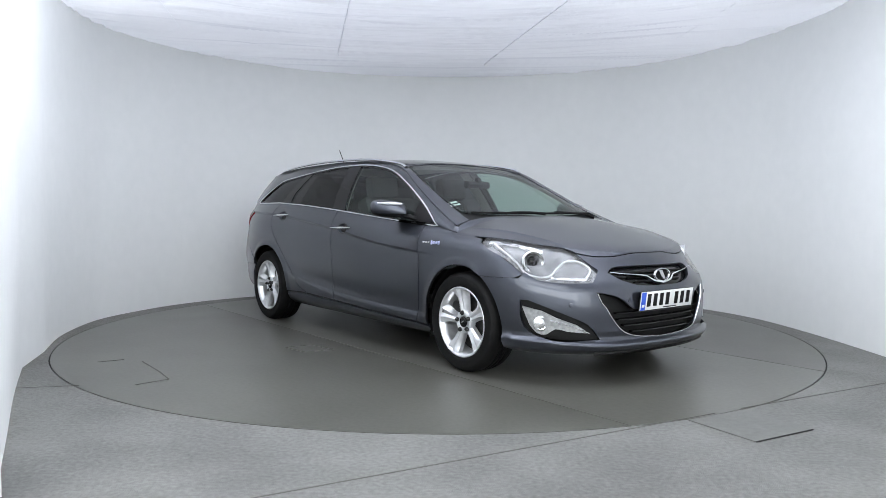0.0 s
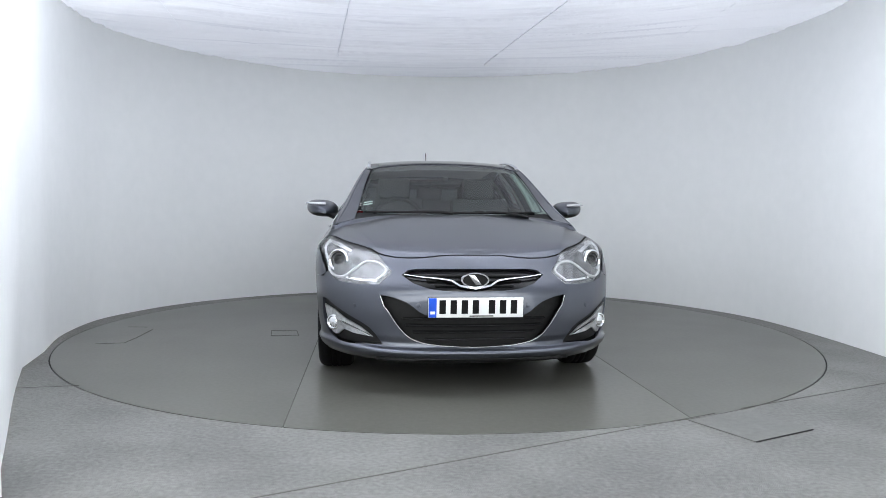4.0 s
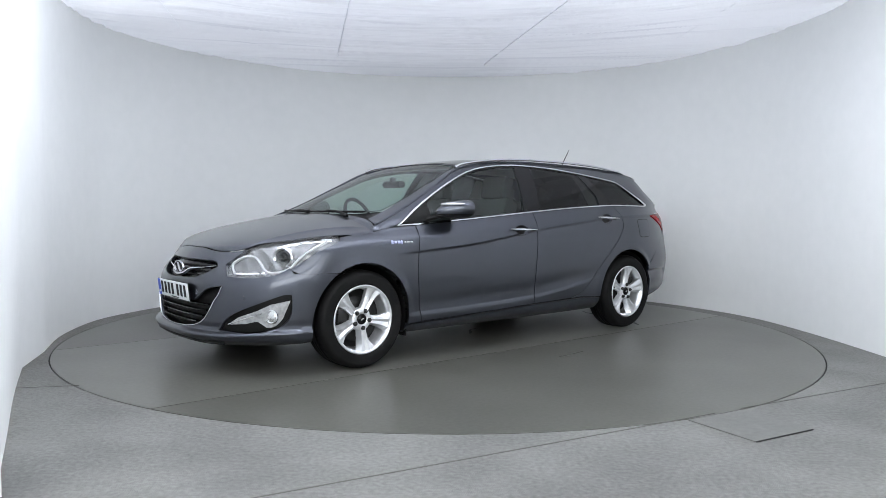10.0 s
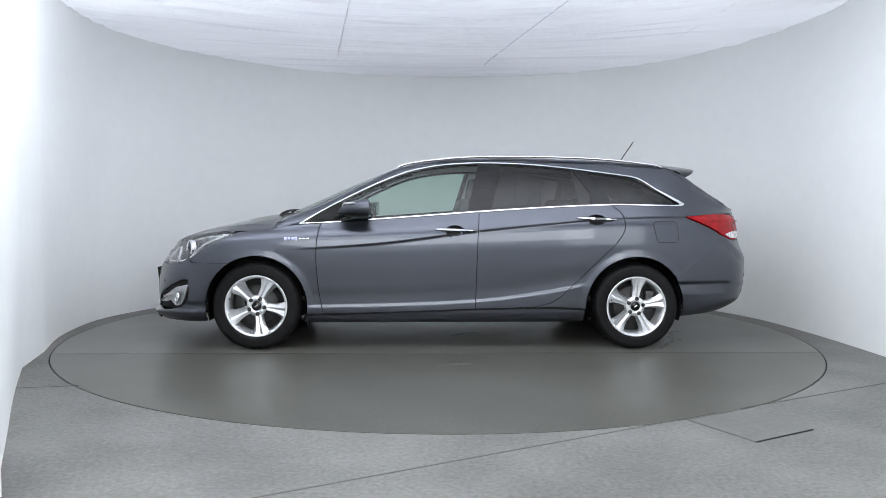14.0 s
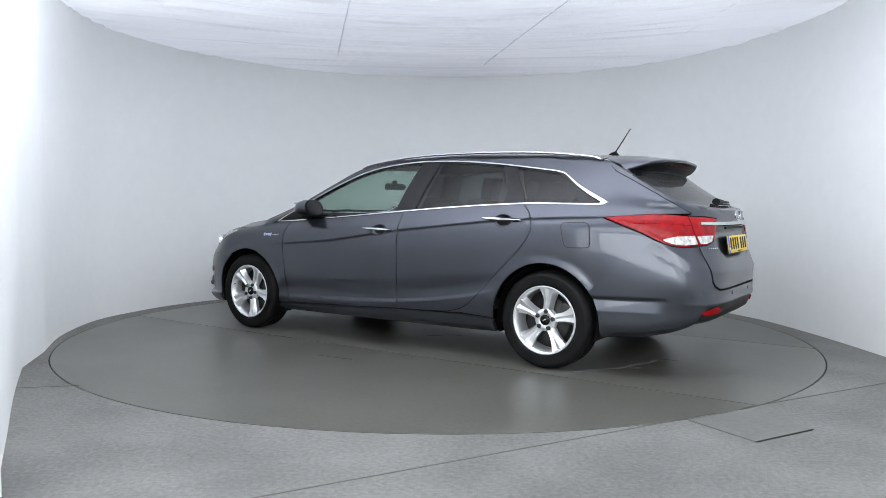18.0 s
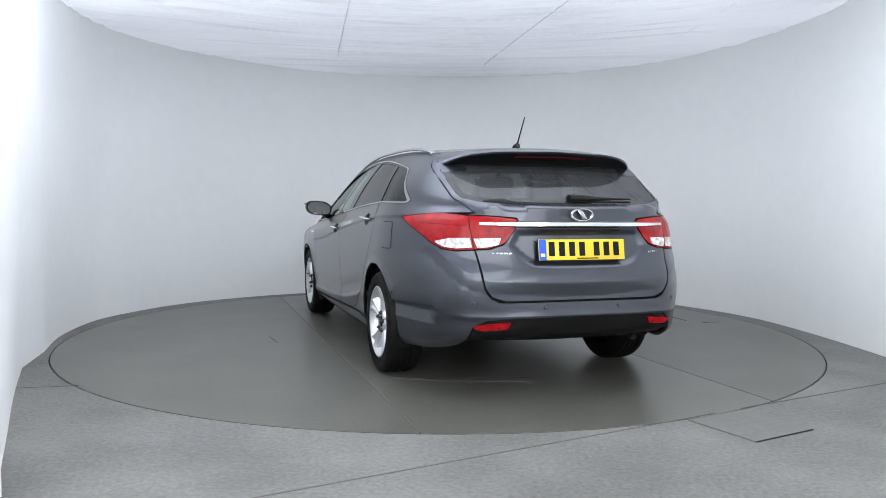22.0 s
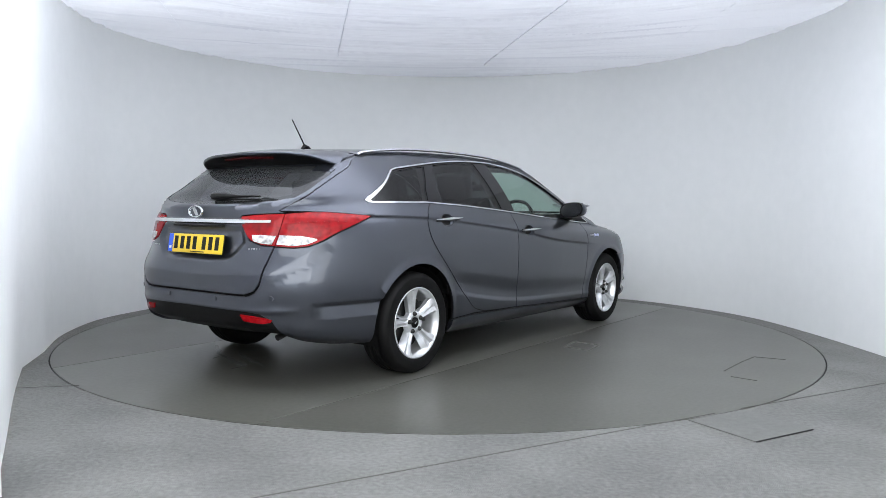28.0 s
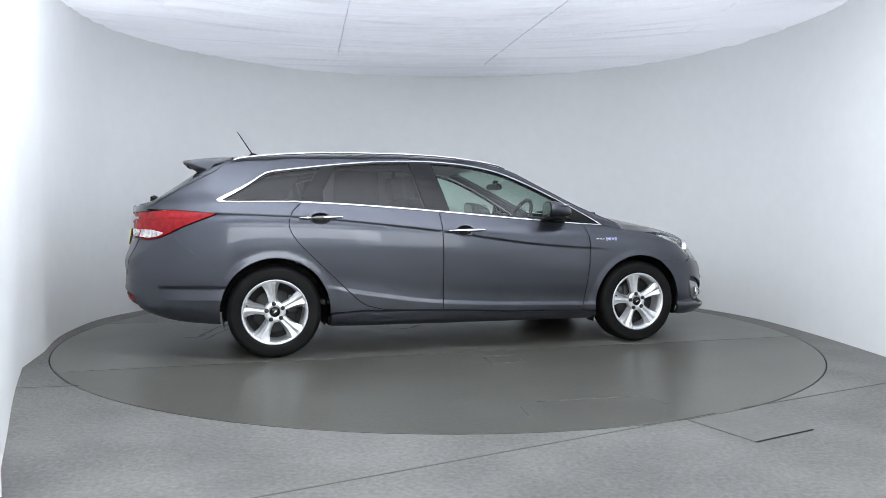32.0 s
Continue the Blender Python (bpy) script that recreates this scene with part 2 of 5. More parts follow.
# each row: nose x, nose bluntness, half width, tail x, tail bluntness, height at nose, front axle, middle, rear axle, tail
ROWS = (
    (-0.780, 2.4, 0.792, 3.660, 3.6, 0.200, 0.180, 0.185, 0.185, 0.290),
    (-0.868, 2.7, 0.862, 3.730, 5.2, 0.235, 0.240, 0.235, 0.260, 0.350),
    (-0.872, 2.65, 0.886, 3.768, 4.9, 0.350, 0.370, 0.370, 0.390, 0.450),
    (-0.872, 2.55, 0.897, 3.768, 5.2, 0.480, 0.500, 0.520, 0.540, 0.570),
    (-0.862, 2.2, 0.905, 3.765, 4.7, 0.580, 0.620, 0.660, 0.680, 0.664),
    (-0.815, 1.75, 0.908, 3.736, 4.1, 0.670, 0.730, 0.780, 0.805, 0.778),
    (-0.775, 1.70, 0.894, 3.714, 3.8, 0.730, 0.812, 0.880, 0.940, 0.930),
    (-0.745, 1.85, 0.834, 3.718, 3.4, 0.765, 0.866, 0.985, 1.062, 1.030),
)
LF, REAR0 = 0.60, 2.78          # length of the nose's rounding; where the flanks begin to draw in


def row_curve(row, nf=80, ns=110, nr=110):
    xf, qf, w, xr, qr, zn, z0, z1, z2, zt = row
    lf, lr = LF, xr - REAR0
    zf = spline([(xf, zn), (xf + 0.25, zn + (z0 - zn) * 0.42), (0.0, z0), (1.4, z1), (2.77, z2), (3.35, z2 + (zt - z2) * 0.35), (xr, zt)])
    pts = []
    for i in range(nf):
        a = math.pi / 2 * (i / nf)
        pts.append((xf + lf * (1 - math.cos(a)), w * math.sin(a) ** (2 / qf)))
    for i in range(ns):
        pts.append((xf + lf + (REAR0 - xf - lf) * i / ns, w))
    for i in range(nr + 1):
        a = math.pi / 2 * (i / nr)
        pts.append((REAR0 + lr * math.sin(a), w * max(0.0, math.cos(a)) ** (2 / qr)))
    return np.array([(x, y, float(zf(x))) for x, y in pts])


def belt(x):
    """Half width and height of the belt line at x."""
    xf, qf, w, xr, qr = ROWS[-1][:5]
    u = np.clip((x - xf) / LF, 0, 1)
    y = w * (1 - (1 - u) ** 2) ** (1 / qf)
    v = np.clip((xr - x) / (xr - REAR0), 0, 1)
    y = y * (1 - (1 - v) ** 2) ** (1 / qr)
    return y


CENTRE = spline([(-0.745, 0.765), (-0.66, 0.802), (-0.55, 0.836), (-0.35, 0.889), (-0.14, 0.940), (0.07, 0.980), (0.16, 0.995), (0.30, 1.052), (0.50, 1.144),
                 (0.75, 1.254), (1.0, 1.347), (1.2, 1.398), (1.5, 1.434), (1.9, 1.447), (2.4, 1.440), (2.9, 1.413), (3.15, 1.392), (3.20, 1.350), (3.27, 1.300), (3.36, 1.235), (3.48, 1.150), (3.63, 1.050), (3.72, 1.028)])
RAIL_Y = spline([(0.10, 0.815), (0.20, 0.795), (0.45, 0.742), (0.75, 0.682), (1.05, 0.612), (1.4, 0.582), (1.9, 0.584), (2.5, 0.592), (3.0, 0.612), (3.1, 0.622), (3.2, 0.636), (3.3, 0.640), (3.45, 0.640), (3.6, 0.640), (3.68, 0.60)])
RAIL_Z = spline([(0.10, 0.905), (0.20, 0.942), (0.45, 1.046), (0.75, 1.196), (1.05, 1.338), (1.4, 1.395), (1.9, 1.410), (2.5, 1.397), (3.0, 1.358), (3.1, 1.335), (3.2, 1.285), (3.3, 1.215), (3.45, 1.120), (3.6, 1.052), (3.68, 1.042)])
CROWN = spline([(-0.8, 2.4), (-0.3, 2.8), (0.8, 2.8), (1.3, 2.3), (3.8, 2.3)])      # how full the bonnet, screen and roof are across


def build_skin():
    rows = np.array([row_curve(r) for r in ROWS])
    verts, faces = [], []
    dense = []
    for j in range(len(rows) - 1):
        a, b, c, d = rows[max(j - 1, 0)], rows[j], rows[j + 1], rows[min(j + 2, len(rows) - 1)]
        for k in range(12):
            t = k / 12
            dense.append(0.5 * (2 * b + (c - a) * t + (2 * a - 5 * b + 4 * c - d) * t ** 2 + (3 * b - 3 * c + d - a) * t ** 3))
    dense.append(rows[-1])
    dense = np.array(dense)
    nr, nc = dense.shape[:2]
    verts += [tuple(p) for p in dense.reshape(-1, 3)]
    faces += [(i * nc + j, i * nc + j + 1, (i + 1) * nc + j + 1, (i + 1) * nc + j) for i in range(nr - 1) for j in range(nc - 1)]
    base = len(verts)
    top_row = rows[-1]
    zb = spline([(float(p[0]), float(p[2])) for p in top_row[::3]] if top_row[-1][0] > top_row[-2][0] else [(float(p[0]), float(p[2])) for p in top_row[:-1:3]])
    xs = np.concatenate([np.linspace(0, 1, 50) ** 2 * 0.865 - 0.745, np.linspace(0.14, 3.2, 150), np.linspace(3.21, 3.716, 60)])
    m1, m2 = 14, 30
    for x in xs:
        yb, zbx = float(belt(x)), float(zb(x))
        zc = float(CENTRE(x))
        up = x > 0.12 and x < 3.66
        crown = float(CROWN(x))
        yr, zr = (min(yb, float(RAIL_Y(x))), max(zbx, float(RAIL_Z(x)))) if up else (yb, zbx)
        if not up:
            zc = max(zc, zbx + 1e-4)
        for i in range(m1):
            t = i / m1
            bulge = 0.022 * math.sin(math.pi * t) * min(1, (yb - yr) / 0.1 + (zr - zbx) / 0.3)
            verts.append((x, yb + (yr - yb) * t + bulge, zbx + (zr - zbx) * t))
        for i in range(m2 + 1):
            s = 1 - i / m2
            verts.append((x, yr * s, zr + (zc - zr) * (1 - s ** crown)))
    w = m1 + m2 + 1
    faces += [(base + i * w + j, base + i * w + j + 1, base + (i + 1) * w + j + 1, base + (i + 1) * w + j) for i in range(len(xs) - 1) for j in range(w - 1)]
    return verts, faces


skin_v, skin_f = build_skin()
n_skin = len(skin_v)
SKIN = BVHTree.FromPolygons(skin_v + [(x, -y, z) for x, y, z in skin_v], skin_f + [tuple(i + n_skin for i in f[::-1]) for f in skin_f])
VIEWS = {"side": (lambda u, v: Vector((u, 2.5, v)), Vector((0, -1, 0))), "top": (lambda u, v: Vector((u, v, 3.0)), Vector((0, 0, -1))),
         "front": (lambda u, v: Vector((-3.0, u, v)), Vector((1, 0, 0))), "rear": (lambda u, v: Vector((6.0, u, v)), Vector((-1, 0, 0)))}


NOSE_X, TAIL_X, WRAP = 0.15, 2.75, 0.95


def wrap_start(view, u, v):
    """Rays towards an upright axis inside the nose or the tail: u runs round it."""
    a = u / WRAP
    if view == "nose":
        return Vector((NOSE_X - 3 * math.cos(a), 3 * math.sin(a), v)), Vector((math.cos(a), -math.sin(a), 0))
    return Vector((TAIL_X + 3 * math.cos(a), 3 * math.sin(a), v)), Vector((-math.cos(a), -math.sin(a), 0))


def nose(x, y, z):
    return WRAP * math.atan2(y, NOSE_X - x), z


def tail(x, y, z):
    return WRAP * math.atan2(y, x - TAIL_X), z


def smooth_step(a, b, x):
    t = min(1.0, max(0.0, (x - a) / (b - a)))
    return t * t * (3 - 2 * t)


CREASE = spline([(-0.2, 0.70), (0.30, 0.735), (0.85, 0.775), (1.6, 0.872), (2.13, 0.928), (2.6, 0.968), (3.14, 0.985), (3.5, 0.985)])
FOOT = spline([(0.3, 0.33), (1.0, 0.345), (1.6, 0.375), (2.1, 0.44), (2.4, 0.50)])


def relief(view, u, v):
    """The pressed lines of the flanks: how far the sheet stands out, in metres."""
    if view != "side":
        return 0.0
    out = 0.0
    zc = float(CREASE(u))
    live = smooth_step(0.2, 0.6, u)
    d = v - zc
    k = smooth_step(-0.016, 0.002, d)
    out += live * (k * 0.0048 * math.exp(-max(d, 0.0) / 0.07) - (1 - k) * 0.0048 * math.exp(min(d, 0.0) / 0.11))
    if 0.2 < u < 2.6:
        zf = float(FOOT(u))
        g = smooth_step(0.2, 0.45, u) * (1 - smooth_step(2.2, 2.5, u))
        out += g * 0.006 * (1 - smooth_step(zf - 0.030, zf, v))
        out -= g * 0.006 * math.exp(-((v - zf - 0.05) / 0.06) ** 2)
    for cx, r in ((0.0, 0.365), (2.765, 0.372)):
        d = math.hypot(u - cx, v - 0.317)
        flare = 1 + 0.6 * smooth_step(2.75, 3.05, u)
        out += 0.008 * flare * (1 - smooth_step(r - 0.01, r + 0.055, d)) * smooth_step(0.2, 0.3, v)
    return out


def cast(view, u, v, lift=0.0, far=None):
    if view != "side" and abs(u if view != "top" else v) < 2e-4:
        u, v = (u + 4e-4, v) if view != "top" else (u, v + 4e-4)
    if view in VIEWS:
        start, way = VIEWS[view]
        o = start(u, v)
    else:
        o, way = wrap_start(view, u, v)
    loc, nor, _, _ = SKIN.ray_cast(o, way)
    if loc is None and view not in VIEWS:
        loc, nor, _, _ = SKIN.find_nearest(o + way * 2.2)
    elif loc is None:
        loc, nor, _, _ = SKIN.find_nearest(Vector((u, 0.7, v)) if view == "side" else Vector((u, v, 1.2)) if view == "top" else Vector((-0.85 if view == "front" else 3.8, u, v)))
        if nor.dot(way) > 0:
            nor = -nor
    if nor.dot(way) > 0:
        nor = -nor
    out = lift + relief(view, u, v)
    return loc + nor * out, nor


AXES = {"side": (Vector((1, 0, 0)), Vector((0, 0, 1))), "top": (Vector((1, 0, 0)), Vector((0, 1, 0))), "front": (Vector((0, 1, 0)), Vector((0, 0, 1))), "rear": (Vector((0, 1, 0)), Vector((0, 0, 1)))}


def axes_at(view, u):
    if view in AXES:
        return AXES[view]
    a = u / WRAP
    return Vector((math.sin(a), math.cos(a), 0)) if view == "nose" else Vector((-math.sin(a), math.cos(a), 0)), Vector((0, 0, 1))


def skin_normal(view, u, v, n0, e=0.016):
    """The skin's smooth normal, over a little neighbourhood."""
    q = []
    for du, dv in ((e, 0), (-e, 0), (0, e), (0, -e)):
        if view in VIEWS:
            o, way = VIEWS[view][0](u + du, v + dv), VIEWS[view][1]
        else:
            o, way = wrap_start(view, u + du, v + dv)
        loc = SKIN.ray_cast(o, way)[0]
        if loc is None:
            return n0
        q.append(loc)
    n = (q[0] - q[1]).cross(q[2] - q[3])
    if n.length < 1e-9:
        return n0
    n.normalize()
    if n.dot(n0) < 0:
        n = -n
    return n if n.dot(n0) > 0.6 else n0


def finer(poly, most):
    """The same outline with long edges cut into short ones."""
    out = []
    for i in range(len(poly)):
        (ax, ay), (bx, by) = poly[i], poly[(i + 1) % len(poly)]
        k = max(1, int(math.hypot(bx - ax, by - ay) / most + 0.999))
        out += [(ax + (bx - ax) * j / k, ay + (by - ay) * j / k) for j in range(k)]
    return out


def patch(view, poly, step=0.03, gap=0.002, lift=0.0, deep=0.005, holes=(), shape=None, lines=()):
    """A sheet that lies on the car's skin within an outline, with turned-in edges. shape(u, v): further height over the skin."""
    poly = finer(inset(poly, gap) if gap else poly, step * 0.7)
    holes = [finer(inset(h, -gap) if gap else h, step * 0.7) for h in holes]
    us, vs = [p[0] for p in poly], [p[1] for p in poly]
    pts = [Vector(p) for p in poly]
    edges = [(i, (i + 1) % len(poly)) for i in range(len(poly))]
    for h in holes:
        b = len(pts)
        pts += [Vector(p) for p in h]
        edges += [(b + i, b + (i + 1) % len(h)) for i in range(len(h))]
    for h in lines:
        b = len(pts)
        pts += [Vector(p) for p in h]
        edges += [(b + i, b + (i + 1) % len(h)) for i in range(len(h))]
    rim = inset(poly, min(step * 0.45, 0.008))
    rims = [inset(h, -min(step * 0.45, 0.008)) for h in holes]
    nu, nv = int((max(us) - min(us)) / step) + 1, int((max(vs) - min(vs)) / step) + 1
    for i in range(nu + 1):
        x = min(us) + (i + 0.5) * step
        column = [min(vs) + (j + 0.5) * step for j in range(nv + 1)]
        if view == "side" and step < 0.028:
            zc = float(CREASE(x))
            column = [y for y in column if abs(y - zc) > 0.05] + [zc + d for d in (-0.044, -0.032, -0.022, -0.014, -0.007, -0.001, 0.005, 0.011, 0.018, 0.028, 0.042)]
            if 0.3 < x < 2.45:
                zf = float(FOOT(x))
                column = [y for y in column if abs(y - zf + 0.02) > 0.045 or abs(y - zc) < 0.05] + [zf + d for d in (-0.058, -0.046, -0.034, -0.022, -0.010, 0.002, 0.014)]
        for y in column:
            if inside(rim, x, y) and not any(inside(h, x, y) for h in rims):
                pts.append(Vector((x, y)))
    vo, _, fo, _, _, _ = delaunay_2d_cdt(pts, edges, [], 0, 1e-6)
    keep = []
    for f in fo:
        cx, cy = sum(vo[i].x for i in f) / len(f), sum(vo[i].y for i in f) / len(f)
        if inside(poly, cx, cy) and not any(inside(h, cx, cy) for h in holes):
            keep.append(tuple(f))
    used = sorted({i for f in keep for i in f})
    idx = {o: n for n, o in enumerate(used)}
    keep = [tuple(idx[i] for i in f) for f in keep]
    verts, nors = [], []
    rise = lambda a, b: relief(view, a, b) + (shape(a, b) if shape else 0.0)
    for o in used:
        u, v = vo[o].x, vo[o].y
        p, n0 = cast(view, u, v, lift + (shape(u, v) if shape else 0.0))
        n = skin_normal(view, u, v, n0)
        eu, ev = axes_at(view, u)
        e = 0.002
        du, dv = (rise(u + e, v) - rise(u - e, v)) / (2 * e), (rise(u, v + e) - rise(u, v - e)) / (2 * e)
        n = (n - eu * du - ev * dv).normalized()
        verts.append(p)
        nors.append(n)
    if keep:
        mid = vo[used[keep[len(keep) // 2][0]]]
        way = VIEWS[view][1] if view in VIEWS else wrap_start(view, mid.x, mid.y)[1]
        total = Vector()
        for f in keep:
            a, b, c = (verts[i] for i in f[:3])
            total += (b - a).cross(c - a)
        if total.dot(way) > 0:
            keep = [f[::-1] for f in keep]
    loops = [nors[i] for f in keep for i in f]
    if deep:
        count = {}
        for f in keep:
            for i in range(len(f)):
                count[(f[i], f[(i + 1) % len(f)])] = 1
        border = [e for e in count if (e[1], e[0]) not in count]
        low = {}
        for a, b in border:
            for i in (a, b):
                if i not in low:
                    low[i] = len(verts)
                    verts.append(verts[i] - nors[i] * deep)
            out = (verts[b] - verts[a]).cross(nors[a]).normalized()
            loops += [out] * 4
        keep += [(b, a, low[a], low[b]) for a, b in border]
    return verts, keep, loops


def flip_normals(loops, faces):
    out, k = [], 0
    for f in faces:
        ring_n = [Vector((n[0], -n[1], n[2])) for n in loops[k:k + len(f)]]
        out += ring_n[::-1]
        k += len(f)
    return out


def flip(vf):
    made = [(v[0], -v[1], v[2]) for v in vf[0]], [f[::-1] for f in vf[1]]
    return (*made, flip_normals(vf[2], vf[1])) if len(vf) > 2 else made


# ---- the car ----
car = new("estate_car")
SHIFT = Vector((-1.358, 0.006, 0.0))


def on_car(name, vf, mat, parent=None, label="", smooth=True):
    ob = mesh_ob(name, vf[0], vf[1], mat, parent or car, label, smooth, SHIFT if not parent else None)
    if len(vf) > 2:
        ob.data.normals_split_custom_set([tuple(n) for n in vf[2]])
    elif smooth:
        ob.data.set_sharp_from_angle(angle=radians(38))
    return ob


def both(name, vf, mat, label="", smooth=True):
    """The same part on the right flank and mirrored on the left."""
    return on_car(name, vf, mat, None, label, smooth), on_car(name, flip(vf), mat, None, label, smooth)


# ---- the studio ----
WALL_PLAN = curve([(-1.50, -3.80), (-1.90, -3.03), (-2.30, -2.27), (-2.64, -1.58)], 0.1) + curve(
    [(-2.78, -1.05), (-2.98, -0.45), (-3.08, 0.20), (-3.05, 0.70), (-2.80, 1.45), (-2.40, 2.03), (-1.76, 2.58), (-0.95, 2.95), (0, 3.10), (0.95, 2.97), (1.78, 2.58),
     (2.40, 2.02), (2.80, 1.40), (3.02, 0.85), (3.11, 0.30), (3.155, -0.30), (3.17, -0.9), (3.17, -1.6), (3.17, -3.0), (3.17, -4.6)], 0.08)
WALL_H = 2.68


def wall_sheet(plan):
    n = len(plan)
    verts, faces = [], []
    out = []
    for i in range(n):
        a, b = Vector(plan[max(i - 1, 0)]), Vector(plan[min(i + 1, n - 1)])
        d = (b - a).normalized()
        out.append(Vector(plan[i]) + Vector((-d.y, d.x)) * 0.12)
    for p in plan:
        verts += [(p[0], p[1], 0.0), (p[0], p[1], 3.2)]
    for p in out:
        verts += [(p[0], p[1], 0.0), (p[0], p[1], 3.2)]
    for i in range(n - 1):
        j = i + 1
        faces += [(2 * i, 2 * i + 1, 2 * j + 1, 2 * j), (2 * n + 2 * j, 2 * n + 2 * j + 1, 2 * n + 2 * i + 1, 2 * n + 2 * i), (2 * i + 1, 2 * n + 2 * i + 1, 2 * n + 2 * j + 1, 2 * j + 1)]
    return verts, faces


# unseen hall, added to close the room and bounce light onto the car
tagged(mesh_ob("unseen_hall_wall", *wall_sheet([(3.17, -4.6), (3.6, -4.65), (3.6, -8.2), (-3.7, -8.2), (-3.7, -4.5), (-1.50, -3.80)]), HALL, smooth=False), "unseen plain white wall added round the hall behind the opening", "wall", kind="structure")
tagged(mesh_ob("wall", *wall_sheet(WALL_PLAN), WALL), "smooth white curved studio wall with faint scuffs", "wall", kind="structure")
TABLE_R = 2.915


SEAM_R, SEAM_L = 0.985, -1.005      # the joints of the turntable's plates, along the car


def disc_part(y0, y1, z=0.0, depth=0.045, n=90):
    """The slice of the round table between two joints."""
    y0, y1 = max(y0, -TABLE_R + 1e-4), min(y1, TABLE_R - 1e-4)
    a0, a1 = math.asin(y0 / TABLE_R), math.asin(y1 / TABLE_R)
    right = [(TABLE_R * math.cos(a0 + (a1 - a0) * i / n), TABLE_R * math.sin(a0 + (a1 - a0) * i / n)) for i in range(n + 1)]
    line = right + [(-x, y) for x, y in reversed(right)]
    k = len(line)
    verts = [(x, y, z) for x, y in line] + [(x, y, z - depth) for x, y in line]
    faces = [tuple(range(k))] + [(i, k + i, k + (i + 1) % k, (i + 1) % k) for i in range(k)]
    return verts, faces


def strip(name, a, b, w, z, mat, parent=None):
    """A thin flat line on the floor from a to b."""
    a, b = Vector((*a, z)), Vector((*b, z))
    d = (b - a).normalized()
    s = Vector((-d.y, d.x, 0)) * w / 2
    low = Vector((0, 0, -0.004))
    verts = [a + s, a - s, b - s, b + s]
    return mesh_ob(name, verts + [v + low for v in verts], [(0, 1, 2, 3), (0, 4, 5, 1), (1, 5, 6, 2), (2, 6, 7, 3), (3, 7, 4, 0)], mat, parent, smooth=False)


def floor_mesh():
    """The fixed floor: a sheet with a round hole for the turntable and a pit wall down from its rim."""
    n = 160
    verts, faces = [], []
    for i in range(n):
        a = 2 * math.pi * i / n
        c, s = math.cos(a), math.sin(a)
        r = TABLE_R + 0.011
        k = 9.5 / max(abs(c), abs(s))
        verts += [(r * c, r * s, -0.05), (r * c, r * s, 0), (k * c, k * s, 0)]
    for i in range(n):
        j = (i + 1) % n
        faces += [(3 * i, 3 * i + 1, 3 * j + 1, 3 * j), (3 * i + 1, 3 * i + 2, 3 * j + 2, 3 * j + 1)]
    b = len(verts)
    verts += [(3.2 * math.cos(2 * math.pi * i / 24), 3.2 * math.sin(2 * math.pi * i / 24), -0.05) for i in range(24)]
    faces.append(tuple(range(b, b + 24)))
    return verts, faces


floor = tagged(mesh_ob("floor", *floor_mesh(), CONCRETE, smooth=False), "worn grey painted concrete studio floor", "floor", kind="structure")
turntable = tagged(new("turntable"), "round grey vehicle turntable set flush in the floor", "turntable")
mesh_ob("centre_plate", *disc_part(SEAM_L + 0.004, SEAM_R - 0.004), PLATE_STEEL, turntable, "worn lighter grey centre plate", False)
mesh_ob("side_plate", *disc_part(SEAM_R + 0.004, 9), DISC, turntable, "", False)
mesh_ob("side_plate", *disc_part(-9, SEAM_L - 0.004), DISC, turntable, "", False)
for y in (SEAM_L, SEAM_R):
    strip("plate_joint", (-2.72, y), (2.72, y), 0.010, -0.002, SEAM, turntable)


def cover(points):
    """A small cover let into the table: its joint shows as a thin dark line."""
    for k in range(len(points) - 1):
        strip("cover_joint", points[k], points[k + 1], 0.007, 0.003, SEAM, turntable)


cover([(0.04, 1.40), (-0.21, 1.37), (-0.23, 1.15), (0.02, 1.19), (0.04, 1.40)])
cover([(0.29, 2.63), (0.27, 2.47)])
cover([(0.14, 2.39), (-0.27, 2.40)])
cover([(-0.25, 2.40), (-0.48, 2.42), (-0.51, 2.62)])
cover([(-0.07, -1.40), (0.22, -1.37)])
# water whose wet sheen is put into a pale base colour
WATER = material("water_pale_sheen", (0.26, 0.265, 0.26), 0.22)


def trickle(points, width):
    """A thin film of water that ran over the plate, with an uneven edge."""
    line = curve(points, 0.02)
    verts = []
    for i, p in enumerate(line):
        a, b = Vector(line[max(i - 1, 0)]), Vector(line[min(i + 1, len(line) - 1)])
        d = (b - a).normalized()
        end = math.sin(math.pi * (0.04 + 0.92 * i / (len(line) - 1))) ** 0.5
        w = width * end * (0.65 + 0.6 * noise.noise((p[0] * 9, p[1] * 9, width * 50)))
        mid = Vector(p) + Vector((-d.y, d.x)) * 0.02 * noise.noise((p[0] * 7, p[1] * 7, 3.0))
        for k in (1, -1):
            verts.append((mid.x - d.y * w * k, mid.y + d.x * w * k, 0.0025))
    faces = [(2 * i, 2 * i + 1, 2 * i + 3, 2 * i + 2) for i in range(len(line) - 1)]
    mesh_ob("water_trickle", verts, faces, WATER, turntable, "thin trickle of water on the plate, its sheen in the pale colour", False)


trickle([(2.05, -0.10), (1.95, -0.12), (1.88, -0.33), (1.80, -0.55), (1.70, -0.72), (1.60, -0.87)], 0.030)
trickle([(1.90, 0.02), (1.87, -0.05), (1.80, -0.22), (1.71, -0.46)], 0.018)
trickle([(1.93, -0.46), (1.90, -0.48), (1.86, -0.49)], 0.022)
